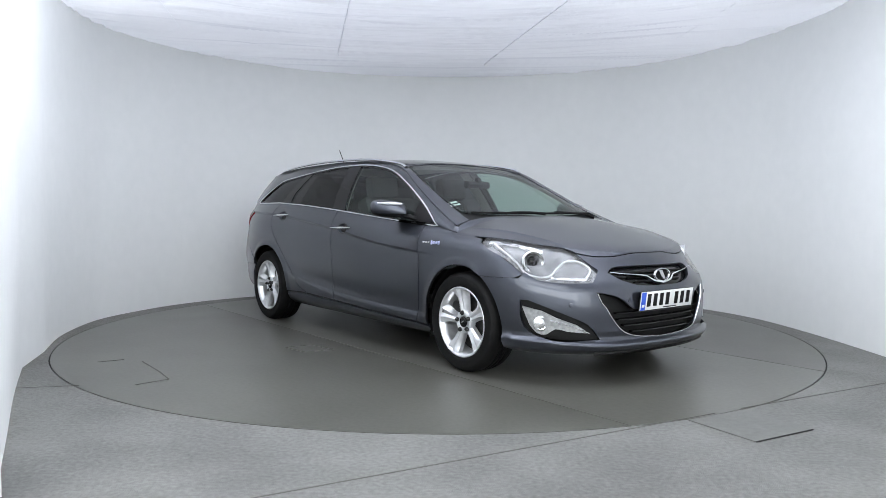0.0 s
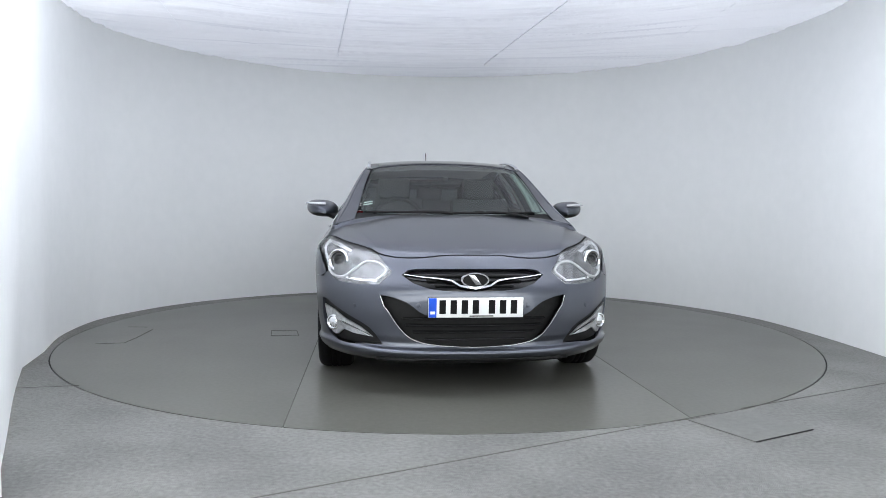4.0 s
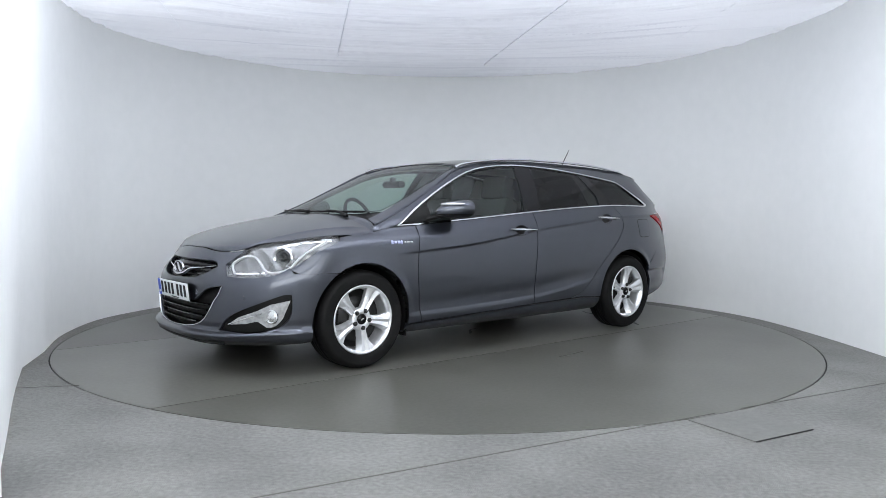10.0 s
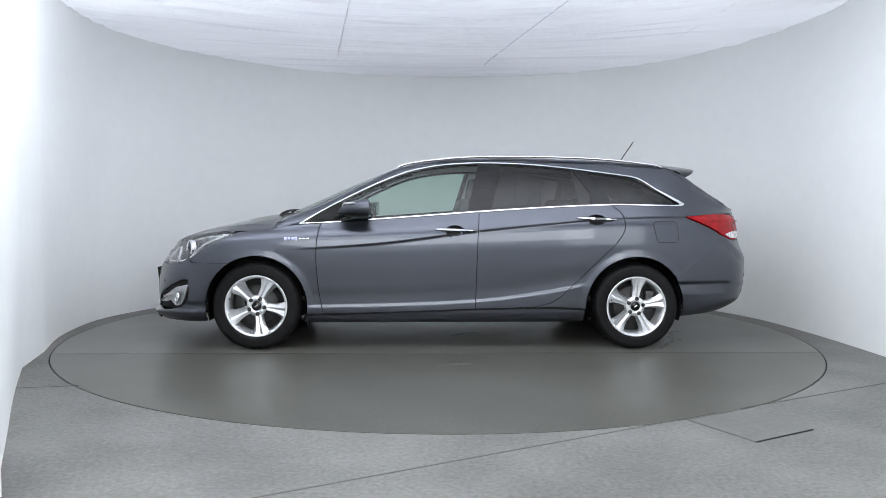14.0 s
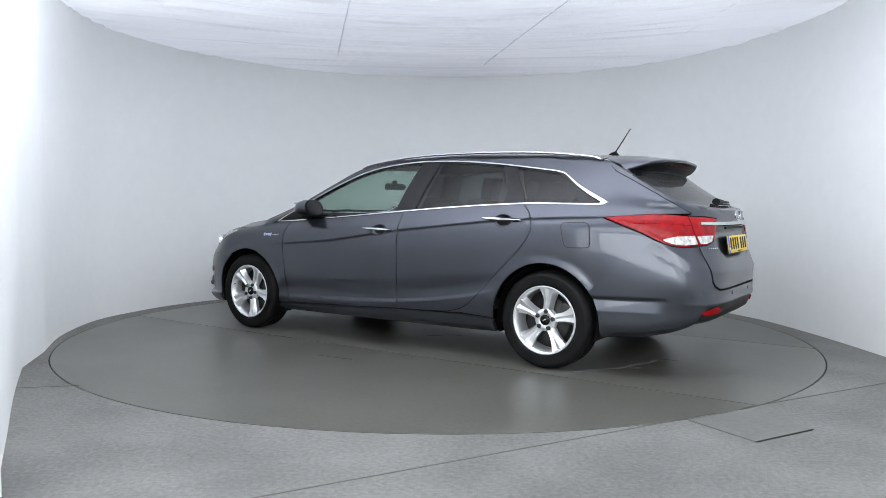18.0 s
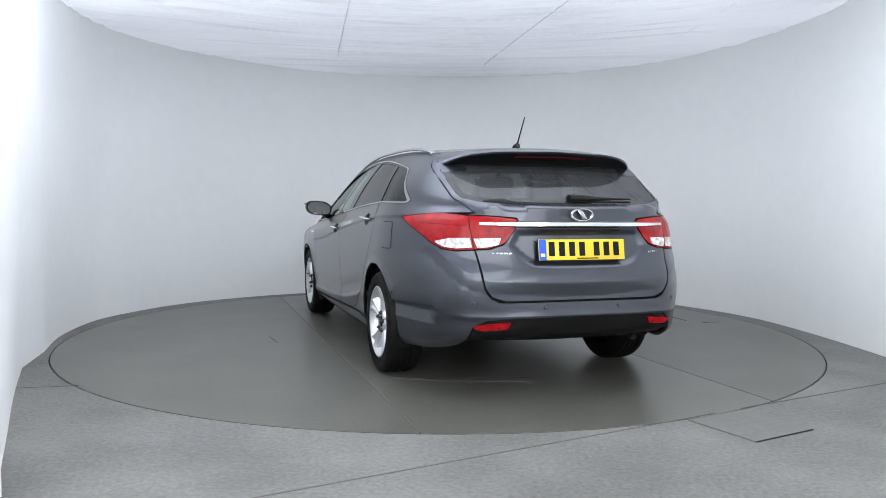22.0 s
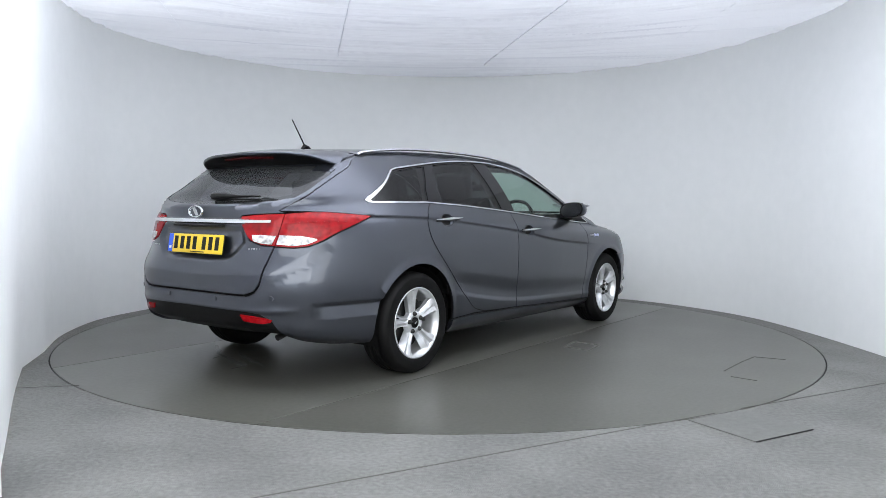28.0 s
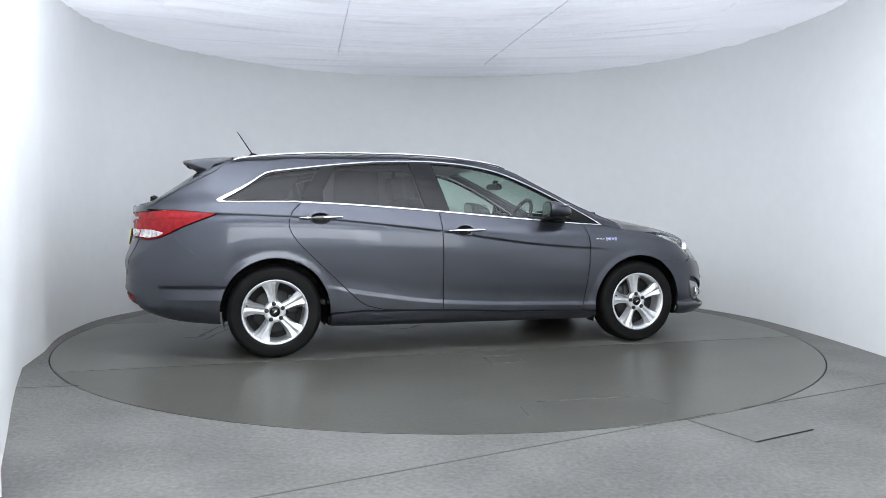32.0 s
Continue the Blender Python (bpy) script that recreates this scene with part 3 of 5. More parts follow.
trickle([(0.32, -0.13), (0.20, -0.17), (0.08, -0.30)], 0.016)
# joints and hatch of the fixed floor
strip("floor_joint", (-2.0, -4.43), (1.40, -2.545), 0.004, 0.003, SEAM, floor)
strip("floor_joint", (1.575, -2.445), (3.15, -1.60), 0.004, 0.003, SEAM, floor)
strip("floor_joint", (-2.055, -2.046), (-2.40, -2.12), 0.004, 0.003, SEAM, floor)
hx, hy = Vector((0.875, 0.484)), Vector((0.484, -0.875))
h0 = Vector((1.225, -2.672))
n_gap = 160
gv = [((TABLE_R + k) * math.cos(2 * math.pi * i / n_gap), (TABLE_R + k) * math.sin(2 * math.pi * i / n_gap), -0.006) for i in range(n_gap) for k in (0.0005, 0.0105)]
mesh_ob("rim_gap", gv, [(2 * i, 2 * i + 1, (2 * i + 3) % (2 * n_gap), (2 * i + 2) % (2 * n_gap)) for i in range(n_gap)], DARK_GAP, floor, "dark gap round the turntable", False)
hatch = [h0, h0 + hx * 0.40, h0 + hx * 0.40 + hy * 0.385, h0 + hy * 0.385]
hv = [(p.x, p.y, 0.005) for p in hatch] + [(p.x, p.y, -0.005) for p in hatch]
mesh_ob("floor_hatch", hv, [(3, 2, 1, 0), (0, 1, 5, 4), (1, 2, 6, 5), (2, 3, 7, 6), (3, 0, 4, 7)], HATCH, floor, "smooth grey access hatch", False)
strip("hatch_gap", (hatch[3].x, hatch[3].y), (hatch[2].x, hatch[2].y), 0.014, 0.0045, DARK_GAP, floor)
strip("hatch_gap", (hatch[3].x, hatch[3].y), (hatch[0].x, hatch[0].y), 0.006, 0.0045, SEAM, floor)
# stretched fabric ceiling: sags and long creases that run along the wall
NX, NY = 220, 300
ceil_v = []
for j in range(NY + 1):
    y = -4.7 + 7.95 * (j / NY) ** 0.85
    for i in range(NX + 1):
        x = -3.5 + 7.0 * i / NX
        r = math.hypot(x, y) if y > 0 else max(abs(x), 0.0)
        a = math.atan2(x, y + 3.2)
        r2 = math.hypot(x, y + 3.2)
        n1 = noise.noise((r2 * 3.1, a * 2.2, 0.0))
        n2 = noise.noise((r2 * 8.5 + 3.0, a * 2.6, 4.0))
        crease = max(0.0, 1 - abs(n2) * 7) * (0.4 + 0.6 * max(0.0, n1 + 0.3))
        z = 2.715 - 0.05 * smooth_step(2.3, 3.1, r) + 0.016 * n1 - 0.026 * crease
        ceil_v.append((x, y, z))
ceil_f = [(j * (NX + 1) + i, (j + 1) * (NX + 1) + i, (j + 1) * (NX + 1) + i + 1, j * (NX + 1) + i + 1) for j in range(NY) for i in range(NX)]
ceiling = tagged(mesh_ob("ceiling", ceil_v, ceil_f, FABRIC), "stretched white fabric ceiling with wrinkles and seams", "ceiling", kind="structure")
for a, b in (((-0.734, -0.167), (-1.147, 2.075)), ((1.031, -0.224), (0.50, 2.45)), ((2.42, -0.6), (2.262, 1.586)), ((-2.2, -0.7), (-2.443, 0.833))):
    thick = 0.005 if abs(a[0]) < 2 else 0.002
    mesh_ob("ceiling_seam", *tube([(a[0] + (b[0] - a[0]) * k / 8, a[1] + (b[1] - a[1]) * k / 8, 2.708 - 0.012 * (k / 8) ** 3) for k in range(9)], thick, 6), FABRIC, ceiling)
# unseen ceiling, added over the hall to bounce light
tagged(mesh_ob("unseen_hall_ceiling", [(-3.8, -8.3, 3.0), (3.8, -8.3, 3.0), (3.8, -4.7, 3.0), (-3.8, -4.7, 3.0), (3.8, -4.7, 2.70), (-3.8, -4.7, 2.70)], [(0, 3, 2, 1), (3, 5, 4, 2)], HALL, smooth=False), "unseen white ceiling added over the hall behind the opening", "ceiling", kind="structure")
# unseen slab, added to close in the lamps over the fabric
tagged(mesh_ob("unseen_roof_slab", [(-3.9, -8.4, 3.42), (3.9, -8.4, 3.42), (3.9, 3.6, 3.42), (-3.9, 3.6, 3.42), (-3.9, -4.72, 2.7), (3.9, -4.72, 2.7), (3.9, -4.72, 3.42), (-3.9, -4.72, 3.42), (-3.9, 3.6, 2.5), (3.9, 3.6, 2.5), (3.9, -4.72, 2.5), (-3.9, -4.72, 2.5)], [(0, 3, 2, 1), (4, 7, 6, 5), (3, 2, 9, 8), (2, 6, 10, 9), (3, 8, 11, 7)], HALL, smooth=False), "unseen white slab added to close the void over the fabric ceiling", "roof", kind="structure")


def arc(cx, cz, r, a0, a1, n=24):
    return [(cx + r * math.cos(radians(a0 + (a1 - a0) * i / n)), cz + r * math.sin(radians(a0 + (a1 - a0) * i / n))) for i in range(n + 1)]


def mirror_u(half):
    """Close an outline given for the right half, from the middle at one end to the middle at the other."""
    return half + [(-u, v) for u, v in reversed(half) if abs(u) > 1e-6]


def ribbon(view, path, half, lift=0.0, thick=0.01):
    """A flat bar that follows the skin along a path; half: half its height at each end of the path or as a function of 0..1."""
    verts, faces = [], []
    n = len(path)
    for i, (u, v) in enumerate(path):
        a, b = path[max(i - 1, 0)], path[min(i + 1, n - 1)]
        d = Vector((b[0] - a[0], b[1] - a[1])).normalized()
        w = Vector((-d.y, d.x)) * (half(i / (n - 1)) if callable(half) else half)
        for k, rise in ((-1, 0.0), (-0.55, thick), (0.55, thick), (1, 0.0)):
            verts.append(cast(view, u + w.x * k, v + w.y * k, lift + rise)[0])
    for i in range(n - 1):
        for k in range(4):
            a, b = i * 4 + k, i * 4 + (k + 1) % 4
            faces.append((a, b, b + 4, a + 4))
    faces += [(3, 2, 1, 0), tuple(range(4 * n - 4, 4 * n))]
    return verts, faces


# outlines of the flank, as (x along the car, z up)
WIN_TOP = curve([(0.300, 0.912), (0.467, 1.012), (0.673, 1.124), (0.881, 1.225), (1.092, 1.308), (1.307, 1.354), (1.525, 1.375), (1.70, 1.379), (1.973, 1.371), (2.203, 1.353),
                 (2.376, 1.334), (2.58, 1.308), (2.76, 1.284)], 0.04) + [(2.815, 1.270)] + curve([(2.86, 1.243), (2.95, 1.182), (3.12, 1.092)], 0.04)
WIN_LOW = curve([(3.148, 1.074), (3.125, 1.060), (3.07, 1.057)], 0.02) + curve([(2.623, 1.062), (2.161, 1.041), (1.644, 1.006), (1.198, 0.970), (0.823, 0.941), (0.458, 0.916)], 0.05)
WINDOW = ring(WIN_TOP, WIN_LOW)
low_z = spline([(0.30, 0.910), (0.458, 0.916), (0.823, 0.941), (1.198, 0.970), (1.644, 1.006), (2.161, 1.041), (2.623, 1.062), (3.1, 1.058)])
top_z = spline([(0.300, 0.912), (0.467, 1.012), (0.673, 1.124), (0.881, 1.225), (1.092, 1.308), (1.307, 1.354), (1.525, 1.375), (1.70, 1.379), (1.973, 1.371), (2.203, 1.353), (2.376, 1.334), (2.58, 1.308), (2.8, 1.276)])
DOOR_A = curve([(0.455, 0.914), (0.433, 0.782), (0.429, 0.624), (0.453, 0.384), (0.480, 0.262)], 0.05)
DOOR_B = [(1.582, 0.300), (1.586, 0.55), (1.593, 0.822), (1.606, 1.003)]
DOOR_C = curve([(2.585, 1.060), (2.648, 1.004), (2.675, 0.930), (2.662, 0.862), (2.602, 0.776), (2.492, 0.666), (2.320, 0.498), (2.234, 0.416), (2.148, 0.350), (2.02, 0.314)], 0.03)
ARCH_F, ARCH_R = (0.0, 0.317, 0.362), (2.765, 0.317, 0.368)


def along_low(a, b, n=24):
    return [(a + (b - a) * i / n, float(low_z(a + (b - a) * i / n))) for i in range(n + 1)]


def along_top(a, b, n=24, drop=0.0):
    return [(a + (b - a) * i / n, float(top_z(a + (b - a) * i / n)) - drop) for i in range(n + 1)]


def handle_bowl(cx, cz):
    return [(cx + 0.066 * math.cos(2 * math.pi * i / 24), cz + 0.036 * math.sin(2 * math.pi * i / 24)) for i in range(24)]


HANDLES = ((1.425, 0.868), (2.462, 0.953))
front_door_line = ring(along_low(0.455, 1.606), DOOR_B[::-1], [(1.2, 0.283), (0.80, 0.270), (0.48, 0.262)], DOOR_A[::-1])
rear_door_line = ring(along_low(1.606, 2.585), DOOR_C, [(1.85, 0.306), (1.582, 0.300)], DOOR_B)
front_door = both("front_door", patch("side", front_door_line, 0.024, 0.0032, holes=[handle_bowl(*HANDLES[0])]), PAINT)
rear_door = both("rear_door", patch("side", rear_door_line, 0.024, 0.0032, holes=[handle_bowl(*HANDLES[1])]), PAINT)
lamp_low = [(-0.150, 0.846), (-0.170, 0.825), (-0.335, 0.758), (-0.470, 0.667)]
fender_line = ring([(-0.150, 0.846), (-0.05, 0.860), (0.084, 0.872), (0.20, 0.893), (0.30, 0.908), (0.455, 0.914)], DOOR_A, arc(*ARCH_F, -10, 120), [(-0.181, 0.624), (-0.314, 0.623), (-0.445, 0.627), (-0.487, 0.649)], lamp_low[::-1])
both("front_wing", patch("side", fender_line, 0.022, 0.0032), PAINT)
quarter_line = ring(DOOR_C[::-1], along_low(2.585, 3.07, 8), [(3.125, 1.060), (3.148, 1.074)], WIN_TOP[::-1], [(0.22, 0.893), (0.10, 0.873), (0.115, 0.900)],
                    [(x, float(RAIL_Z(x)) - 0.003) for x in np.linspace(0.13, 3.08, 50)], [(3.10, 1.32), (3.15, 1.275), (3.25, 1.222), (3.41, 1.130), (3.53, 1.058), (3.60, 1.006)],
                    [(3.38, 0.999), (3.137, 0.981), (3.37, 0.886), (3.446, 0.844)], [(3.256, 0.685), (3.071, 0.520)], arc(*ARCH_R, 35, 176), [(2.395, 0.300), (2.28, 0.305), (2.142, 0.315), (2.02, 0.308)])
both("side_panel", patch("side", quarter_line, 0.024, 0.0028), PAINT)
sill_line = ring([(0.352, 0.248), (0.48, 0.255), (0.80, 0.263), (1.2, 0.276), (1.582, 0.293), (2.02, 0.301), (2.15, 0.305), (2.39, 0.292)], [(2.388, 0.20), (1.4, 0.196), (0.335, 0.194)])
both("sill", patch("side", sill_line, 0.03, 0.0025, deep=0.03), PAINT)
# black backing sheets behind the shut lines; their colour stands in for the gaps' shade
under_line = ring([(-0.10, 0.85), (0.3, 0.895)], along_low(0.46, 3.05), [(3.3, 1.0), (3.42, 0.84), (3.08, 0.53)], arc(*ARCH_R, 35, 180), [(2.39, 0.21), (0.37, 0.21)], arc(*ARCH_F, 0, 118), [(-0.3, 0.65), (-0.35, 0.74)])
both("gap_backing", patch("side", under_line, 0.05, 0.0, -0.016, 0), BLACK)

# glazing of the flanks
win_in = [(x - 0.024 * smooth_step(2.86, 3.12, x), z) for x, z in inset(WINDOW, 0.0080)]
both("window_trim", patch("side", WINDOW, 0.02, 0.0, 0.004, 0.010, holes=[win_in]), CHROME, "bright chrome window surround")
front_pane = ring([(x, z + 0.015) for x, z in along_low(0.60, 1.52)], along_top(1.612, 0.60, 30, 0.016))
rear_pane = ring([(x, z + 0.015) for x, z in along_low(1.70, 2.435)], [(2.438, 1.150)], along_top(2.335, 1.785, 20, 0.016))
quarter_pane = ring([(x, z + 0.014) for x, z in along_low(2.585, 3.03, 12)], [(3.09, 1.082), (2.94, 1.166), (2.85, 1.226), (2.81, 1.248)], along_top(2.76, 2.440, 10, 0.016), [(2.56, 1.148)])
frame_all = inset(WINDOW, 0.0065)
both("window_frame", patch("side", frame_all, 0.03, 0.0, -0.004, 0.02, holes=[front_pane, rear_pane, quarter_pane]), GLOSS_BLACK, "gloss black window pillars")
for k, vf in enumerate((front_pane, rear_pane, quarter_pane)):
    sheet = patch("side", vf, 0.06, 0.0, -0.007, 0)
    for side in (0, 1):
        mat = GLASS_CLEAR if k == 0 else GLASS_DARK
        ob = on_car("window_pane", sheet if side == 0 else flip(sheet), mat, (front_door, rear_door)[k][side] if k < 2 else None, "clear green-tinted glass" if k == 0 else "dark privacy glass")
        ob.visible_shadow = False

# door handles
for k, (hx, hz) in enumerate(HANDLES):
    bowl = patch("side", handle_bowl(hx, hz), 0.012, 0.0, -0.003, 0.0, shape=lambda u, v, hx=hx, hz=hz: -0.034 * max(0.0, 1 - ((u - hx) / 0.066) ** 2 - ((v - hz) / 0.036) ** 2) ** 0.7)
    grip = ribbon("side", [(hx - 0.145 + 0.29 * i / 20, hz + 0.004 - 0.006 * i / 20) for i in range(21)], lambda t: 0.0095 * max(0.12, math.sin(math.pi * min(1, t * 1.02 + 0.02))) ** 0.6, 0.010, 0.014)
    for side in (0, 1):
        door = (front_door, rear_door)[k][side]
        f = (lambda a: a) if side == 0 else flip
        on_car("handle_recess", f(bowl), PAINT, door)
        on_car("door_handle", f(grip), CHROME, door, "chrome pull handle")
        on_car("handle_stem", f(ribbon("side", [(hx - 0.10, hz + 0.003), (hx - 0.08, hz + 0.003)], 0.008, 0.0, 0.012)), BLACK, door)
        on_car("handle_stem", f(ribbon("side", [(hx + 0.08, hz), (hx + 0.12, hz)], 0.008, 0.0, 0.012)), BLACK, door)

# bonnet, roof, windscreen: outlines seen from above, as (x, y)
BONNET_FRONT = curve([(-0.742, 0.0), (-0.722, 0.270), (-0.672, 0.440), (-0.619, 0.530)], 0.04)
BONNET_LAMP = curve([(-0.619, 0.530), (-0.490, 0.645), (-0.370, 0.725), (-0.235, 0.785), (-0.150, 0.820)], 0.04)
bonnet_half = BONNET_FRONT[:-1] + BONNET_LAMP[:-1] + curve(
    [(-0.150, 0.820), (-0.05, 0.846), (0.095, 0.853)], 0.04) + curve([(0.135, 0.80), (0.160, 0.70), (0.155, 0.48), (0.115, 0.22), (0.10, 0.0)], 0.04)


def bonnet_press(u, v):
    """Two long pressed ridges that open towards the windscreen."""
    d = abs(v) - (0.53 + 0.235 * (u + 0.62) / 0.75)
    h = math.exp(-d / 0.032) if d > 0 else math.exp(d / 0.16)
    return 0.009 * h * smooth_step(-0.70, -0.50, u) * (1 - smooth_step(-0.02, 0.12, u))


bonnet_run = [-0.58 + 0.66 * i / 40 for i in range(41)]
bonnet_lines = [[(u, k * (0.524 + 0.235 * (u + 0.62) / 0.75)) for u in bonnet_run] + [(u, k * (0.540 + 0.235 * (u + 0.62) / 0.75)) for u in reversed(bonnet_run)] for k in (1, -1)]
on_car("bonnet", patch("top", ring(bonnet_half, [(x, -y) for x, y in reversed(bonnet_half)]), 0.018, 0.0028, shape=bonnet_press, lines=bonnet_lines), PAINT)
screen_half = curve([(0.135, 0.0), (0.155, 0.25), (0.215, 0.50), (0.30, 0.640)], 0.05) + curve([(0.45, 0.640), (0.75, 0.602), (1.005, 0.560)], 0.05) + curve([(1.06, 0.50), (1.115, 0.25), (1.13, 0.0)], 0.05)
SCREEN = ring(screen_half, [(x, -y) for x, y in reversed(screen_half)])
screen = on_car("windscreen", patch("top", SCREEN, 0.05, 0.0, -0.004, 0), GLASS_CLEAR, None, "clear curved laminated windscreen")
screen.visible_shadow = False
on_car("screen_band", patch("top", SCREEN, 0.05, 0.0, -0.0045, 0, holes=[inset(SCREEN, 0.016)]), GLOSS_BLACK, screen)
cowl_half = curve([(0.02, 0.0), (0.04, 0.22), (0.095, 0.48), (0.13, 0.70), (0.16, 0.76)], 0.05) + curve([(0.30, 0.66), (0.225, 0.52), (0.165, 0.25), (0.145, 0.0)], 0.05)
on_car("cowl_panel", patch("top", ring(cowl_half, [(x, -y) for x, y in reversed(cowl_half)]), 0.04, 0.0, -0.012, 0.01), BLACK, None, "black plastic scuttle")
roof_half = [(x, float(RAIL_Y(x)) + 0.002) for x in np.linspace(0.16, 3.03, 60)]
pano = ring([(1.165, 0.0), (1.155, 0.25), (1.10, 0.50), (1.14, 0.515), (2.20, 0.515), (2.235, 0.48), (2.24, 0.0)], [(2.235, -0.48), (2.20, -0.515), (1.14, -0.515), (1.10, -0.50), (1.155, -0.25)])
roof_line = ring([(0.16, 0.0)], roof_half, [(3.04, 0.3), (3.045, 0.0), (3.04, -0.3)], [(x, -y) for x, y in reversed(roof_half)])
pillar_half = [(x, float(RAIL_Y(x)) + 0.002) for x in np.linspace(0.14, 1.02, 26)] + [(x, float(RAIL_Y(x)) - 0.045 - 0.062 * (1.0 - x) / 0.7) for x in np.linspace(1.0, 0.17, 20)]
for s in (1, -1):
    on_car("windscreen_pillar", patch("top", [(x, s * y) for x, y in pillar_half], 0.02, 0.0, 0.0, 0.008), PAINT)
roof_half = [(x, float(RAIL_Y(x)) + 0.002) for x in np.linspace(1.022, 3.03, 50)]
roof_line = ring([(1.145, 0.0), (1.13, 0.25), (1.075, 0.50), (1.02, 0.567)], roof_half, [(3.04, 0.3), (3.045, 0.0), (3.04, -0.3)], [(x, -y) for x, y in reversed(roof_half)], [(1.02, -0.567), (1.075, -0.50), (1.13, -0.25)])
on_car("roof", patch("top", roof_line, 0.035, 0.0015, holes=[pano]), PAINT)
for s in (1, -1):
    on_car("roof_edge", tube([(x, s * (float(RAIL_Y(x)) - 0.003), float(RAIL_Z(x)) - 0.003) for x in np.linspace(0.16, 3.04, 60)], 0.007, 8), PAINT)
on_car("roof_glass", patch("top", pano, 0.05, 0.002, 0.001), GLOSS_BLACK, None, "black panoramic roof glass")
for s in (1, -1):
    rail = curve([(1.015, 0.588, 1.343), (1.06, 0.588, 1.362), (1.2, 0.584, 1.388), (1.46, 0.582, 1.417), (1.75, 0.584, 1.430), (2.2, 0.590, 1.430), (2.6, 0.598, 1.415), (2.9, 0.608, 1.385), (3.0, 0.612, 1.368), (3.03, 0.614, 1.355)], 0.05)
    tv, tf = tube([(x, s * y, z - 0.004) for x, y, z in rail], 0.014, 10, 0.62)
    on_car("roof_rail", (tv, tf), SATIN, None, "satin silver roof rail")

# front bumper and what sits in it, wrapped round the nose
on_top = lambda pts: [nose(*cast("top", x, y)[0]) for x, y in pts]
FBH = on_top(BONNET_FRONT)
LAMP_TOP = on_top(BONNET_LAMP[::-1]) + curve([nose(-0.668, 0.490, 0.716), nose(-0.714, 0.450, 0.675)], 0.03)
LAMP_LOW = [nose(-0.716, 0.452, 0.668), nose(-0.703, 0.499, 0.608), nose(-0.650, 0.590, 0.605), nose(-0.575, 0.680, 0.611), nose(-0.520, 0.745, 0.626), nose(-0.475, 0.805, 0.667), nose(-0.335, 0.833, 0.758), nose(-0.165, 0.845, 0.826)]
LAMP = ring(LAMP_TOP, LAMP_LOW[:2], curve(LAMP_LOW[1:], 0.03))


def wrapped(u0, u1, z, n=20):
    return [(u0 + (u1 - u0) * i / n, z) for i in range(n + 1)]


arch_side = [nose(*cast("side", x, z)[0]) for x, z in arc(*ARCH_F, 122, 196, 12)]
bump_half = ring(FBH, LAMP_TOP[-3:], LAMP_LOW[:2], curve(LAMP_LOW[1:6], 0.03), [nose(-0.445, 0.812, 0.631), nose(-0.314, 0.860, 0.628)], arch_side,
                 curve([nose(-0.40, 0.81, 0.210), nose(-0.52, 0.745, 0.212), nose(-0.70, 0.60, 0.214), nose(-0.83, 0.30, 0.212), nose(-0.86, 0.0, 0.210)], 0.05))
BUMPER_F = ring(bump_half, [(-u, v) for u, v in reversed(bump_half)])
f2n = lambda y, z: nose(*cast("front", y, z)[0])
UG_half = curve([(0.0, 0.692), (0.18, 0.691), (0.318, 0.689)], 0.04) + curve([(0.365, 0.680), (0.395, 0.659)], 0.03) + curve([(0.337, 0.619), (0.24, 0.590), (0.13, 0.580), (0.0, 0.578)], 0.03)
UGRILLE = [f2n(y, z) for y, z in ring(UG_half, [(-y, z) for y, z in reversed(UG_half)])]
LG_half = curve([(0.0, 0.443), (0.272, 0.443)], 0.05) + curve([(0.31, 0.462), (0.376, 0.511), (0.464, 0.540), (0.519, 0.548)], 0.03) + curve([(0.500, 0.490), (0.475, 0.462), (0.431, 0.395), (0.352, 0.318), (0.22, 0.284), (0.0, 0.270)], 0.03)
LGRILLE = [f2n(y, z) for y, z in ring(LG_half, [(-y, z) for y, z in reversed(LG_half)])]
FOG = ring(curve([nose(-0.455, 0.803, 0.502), nose(-0.495, 0.785, 0.502), nose(-0.680, 0.660, 0.418), nose(-0.759, 0.570, 0.362), nose(-0.785, 0.505, 0.282)], 0.03),
           curve([nose(-0.68, 0.658, 0.276), nose(-0.578, 0.727, 0.288), nose(-0.491, 0.770, 0.322), nose(-0.455, 0.796, 0.392), nose(-0.455, 0.803, 0.494)], 0.03))
FOG_L = [(-u, v) for u, v in FOG][::-1]


def lip(u, v):
    """The splitter edge stands forward under the bumper."""
    mid = math.cos(min(1.2, abs(u) / WRAP * 1.1))
    z = v - 0.022 * smooth_step(0.35, 0.85, abs(u))
    return 0.034 * (1 - smooth_step(0.250, 0.272, z)) * mid - 0.008 * math.exp(-((z - 0.292) / 0.02) ** 2) * mid


lip_z = lambda u: 0.022 * smooth_step(0.35, 0.85, abs(u))
lip_run = [-0.92 + 1.84 * i / 60 for i in range(61)]
lip_lines = [[(u, a + lip_z(u)) for u in lip_run] + [(u, b + lip_z(u)) for u in reversed(lip_run)] for a, b in ((0.300, 0.288), (0.274, 0.267), (0.260, 0.253), (0.244, 0.236))]
bumper = on_car("front_bumper", patch("nose", BUMPER_F, 0.022, 0.0028, holes=[UGRILLE, LGRILLE, FOG, FOG_L], shape=lip, deep=0.018, lines=lip_lines), PAINT)
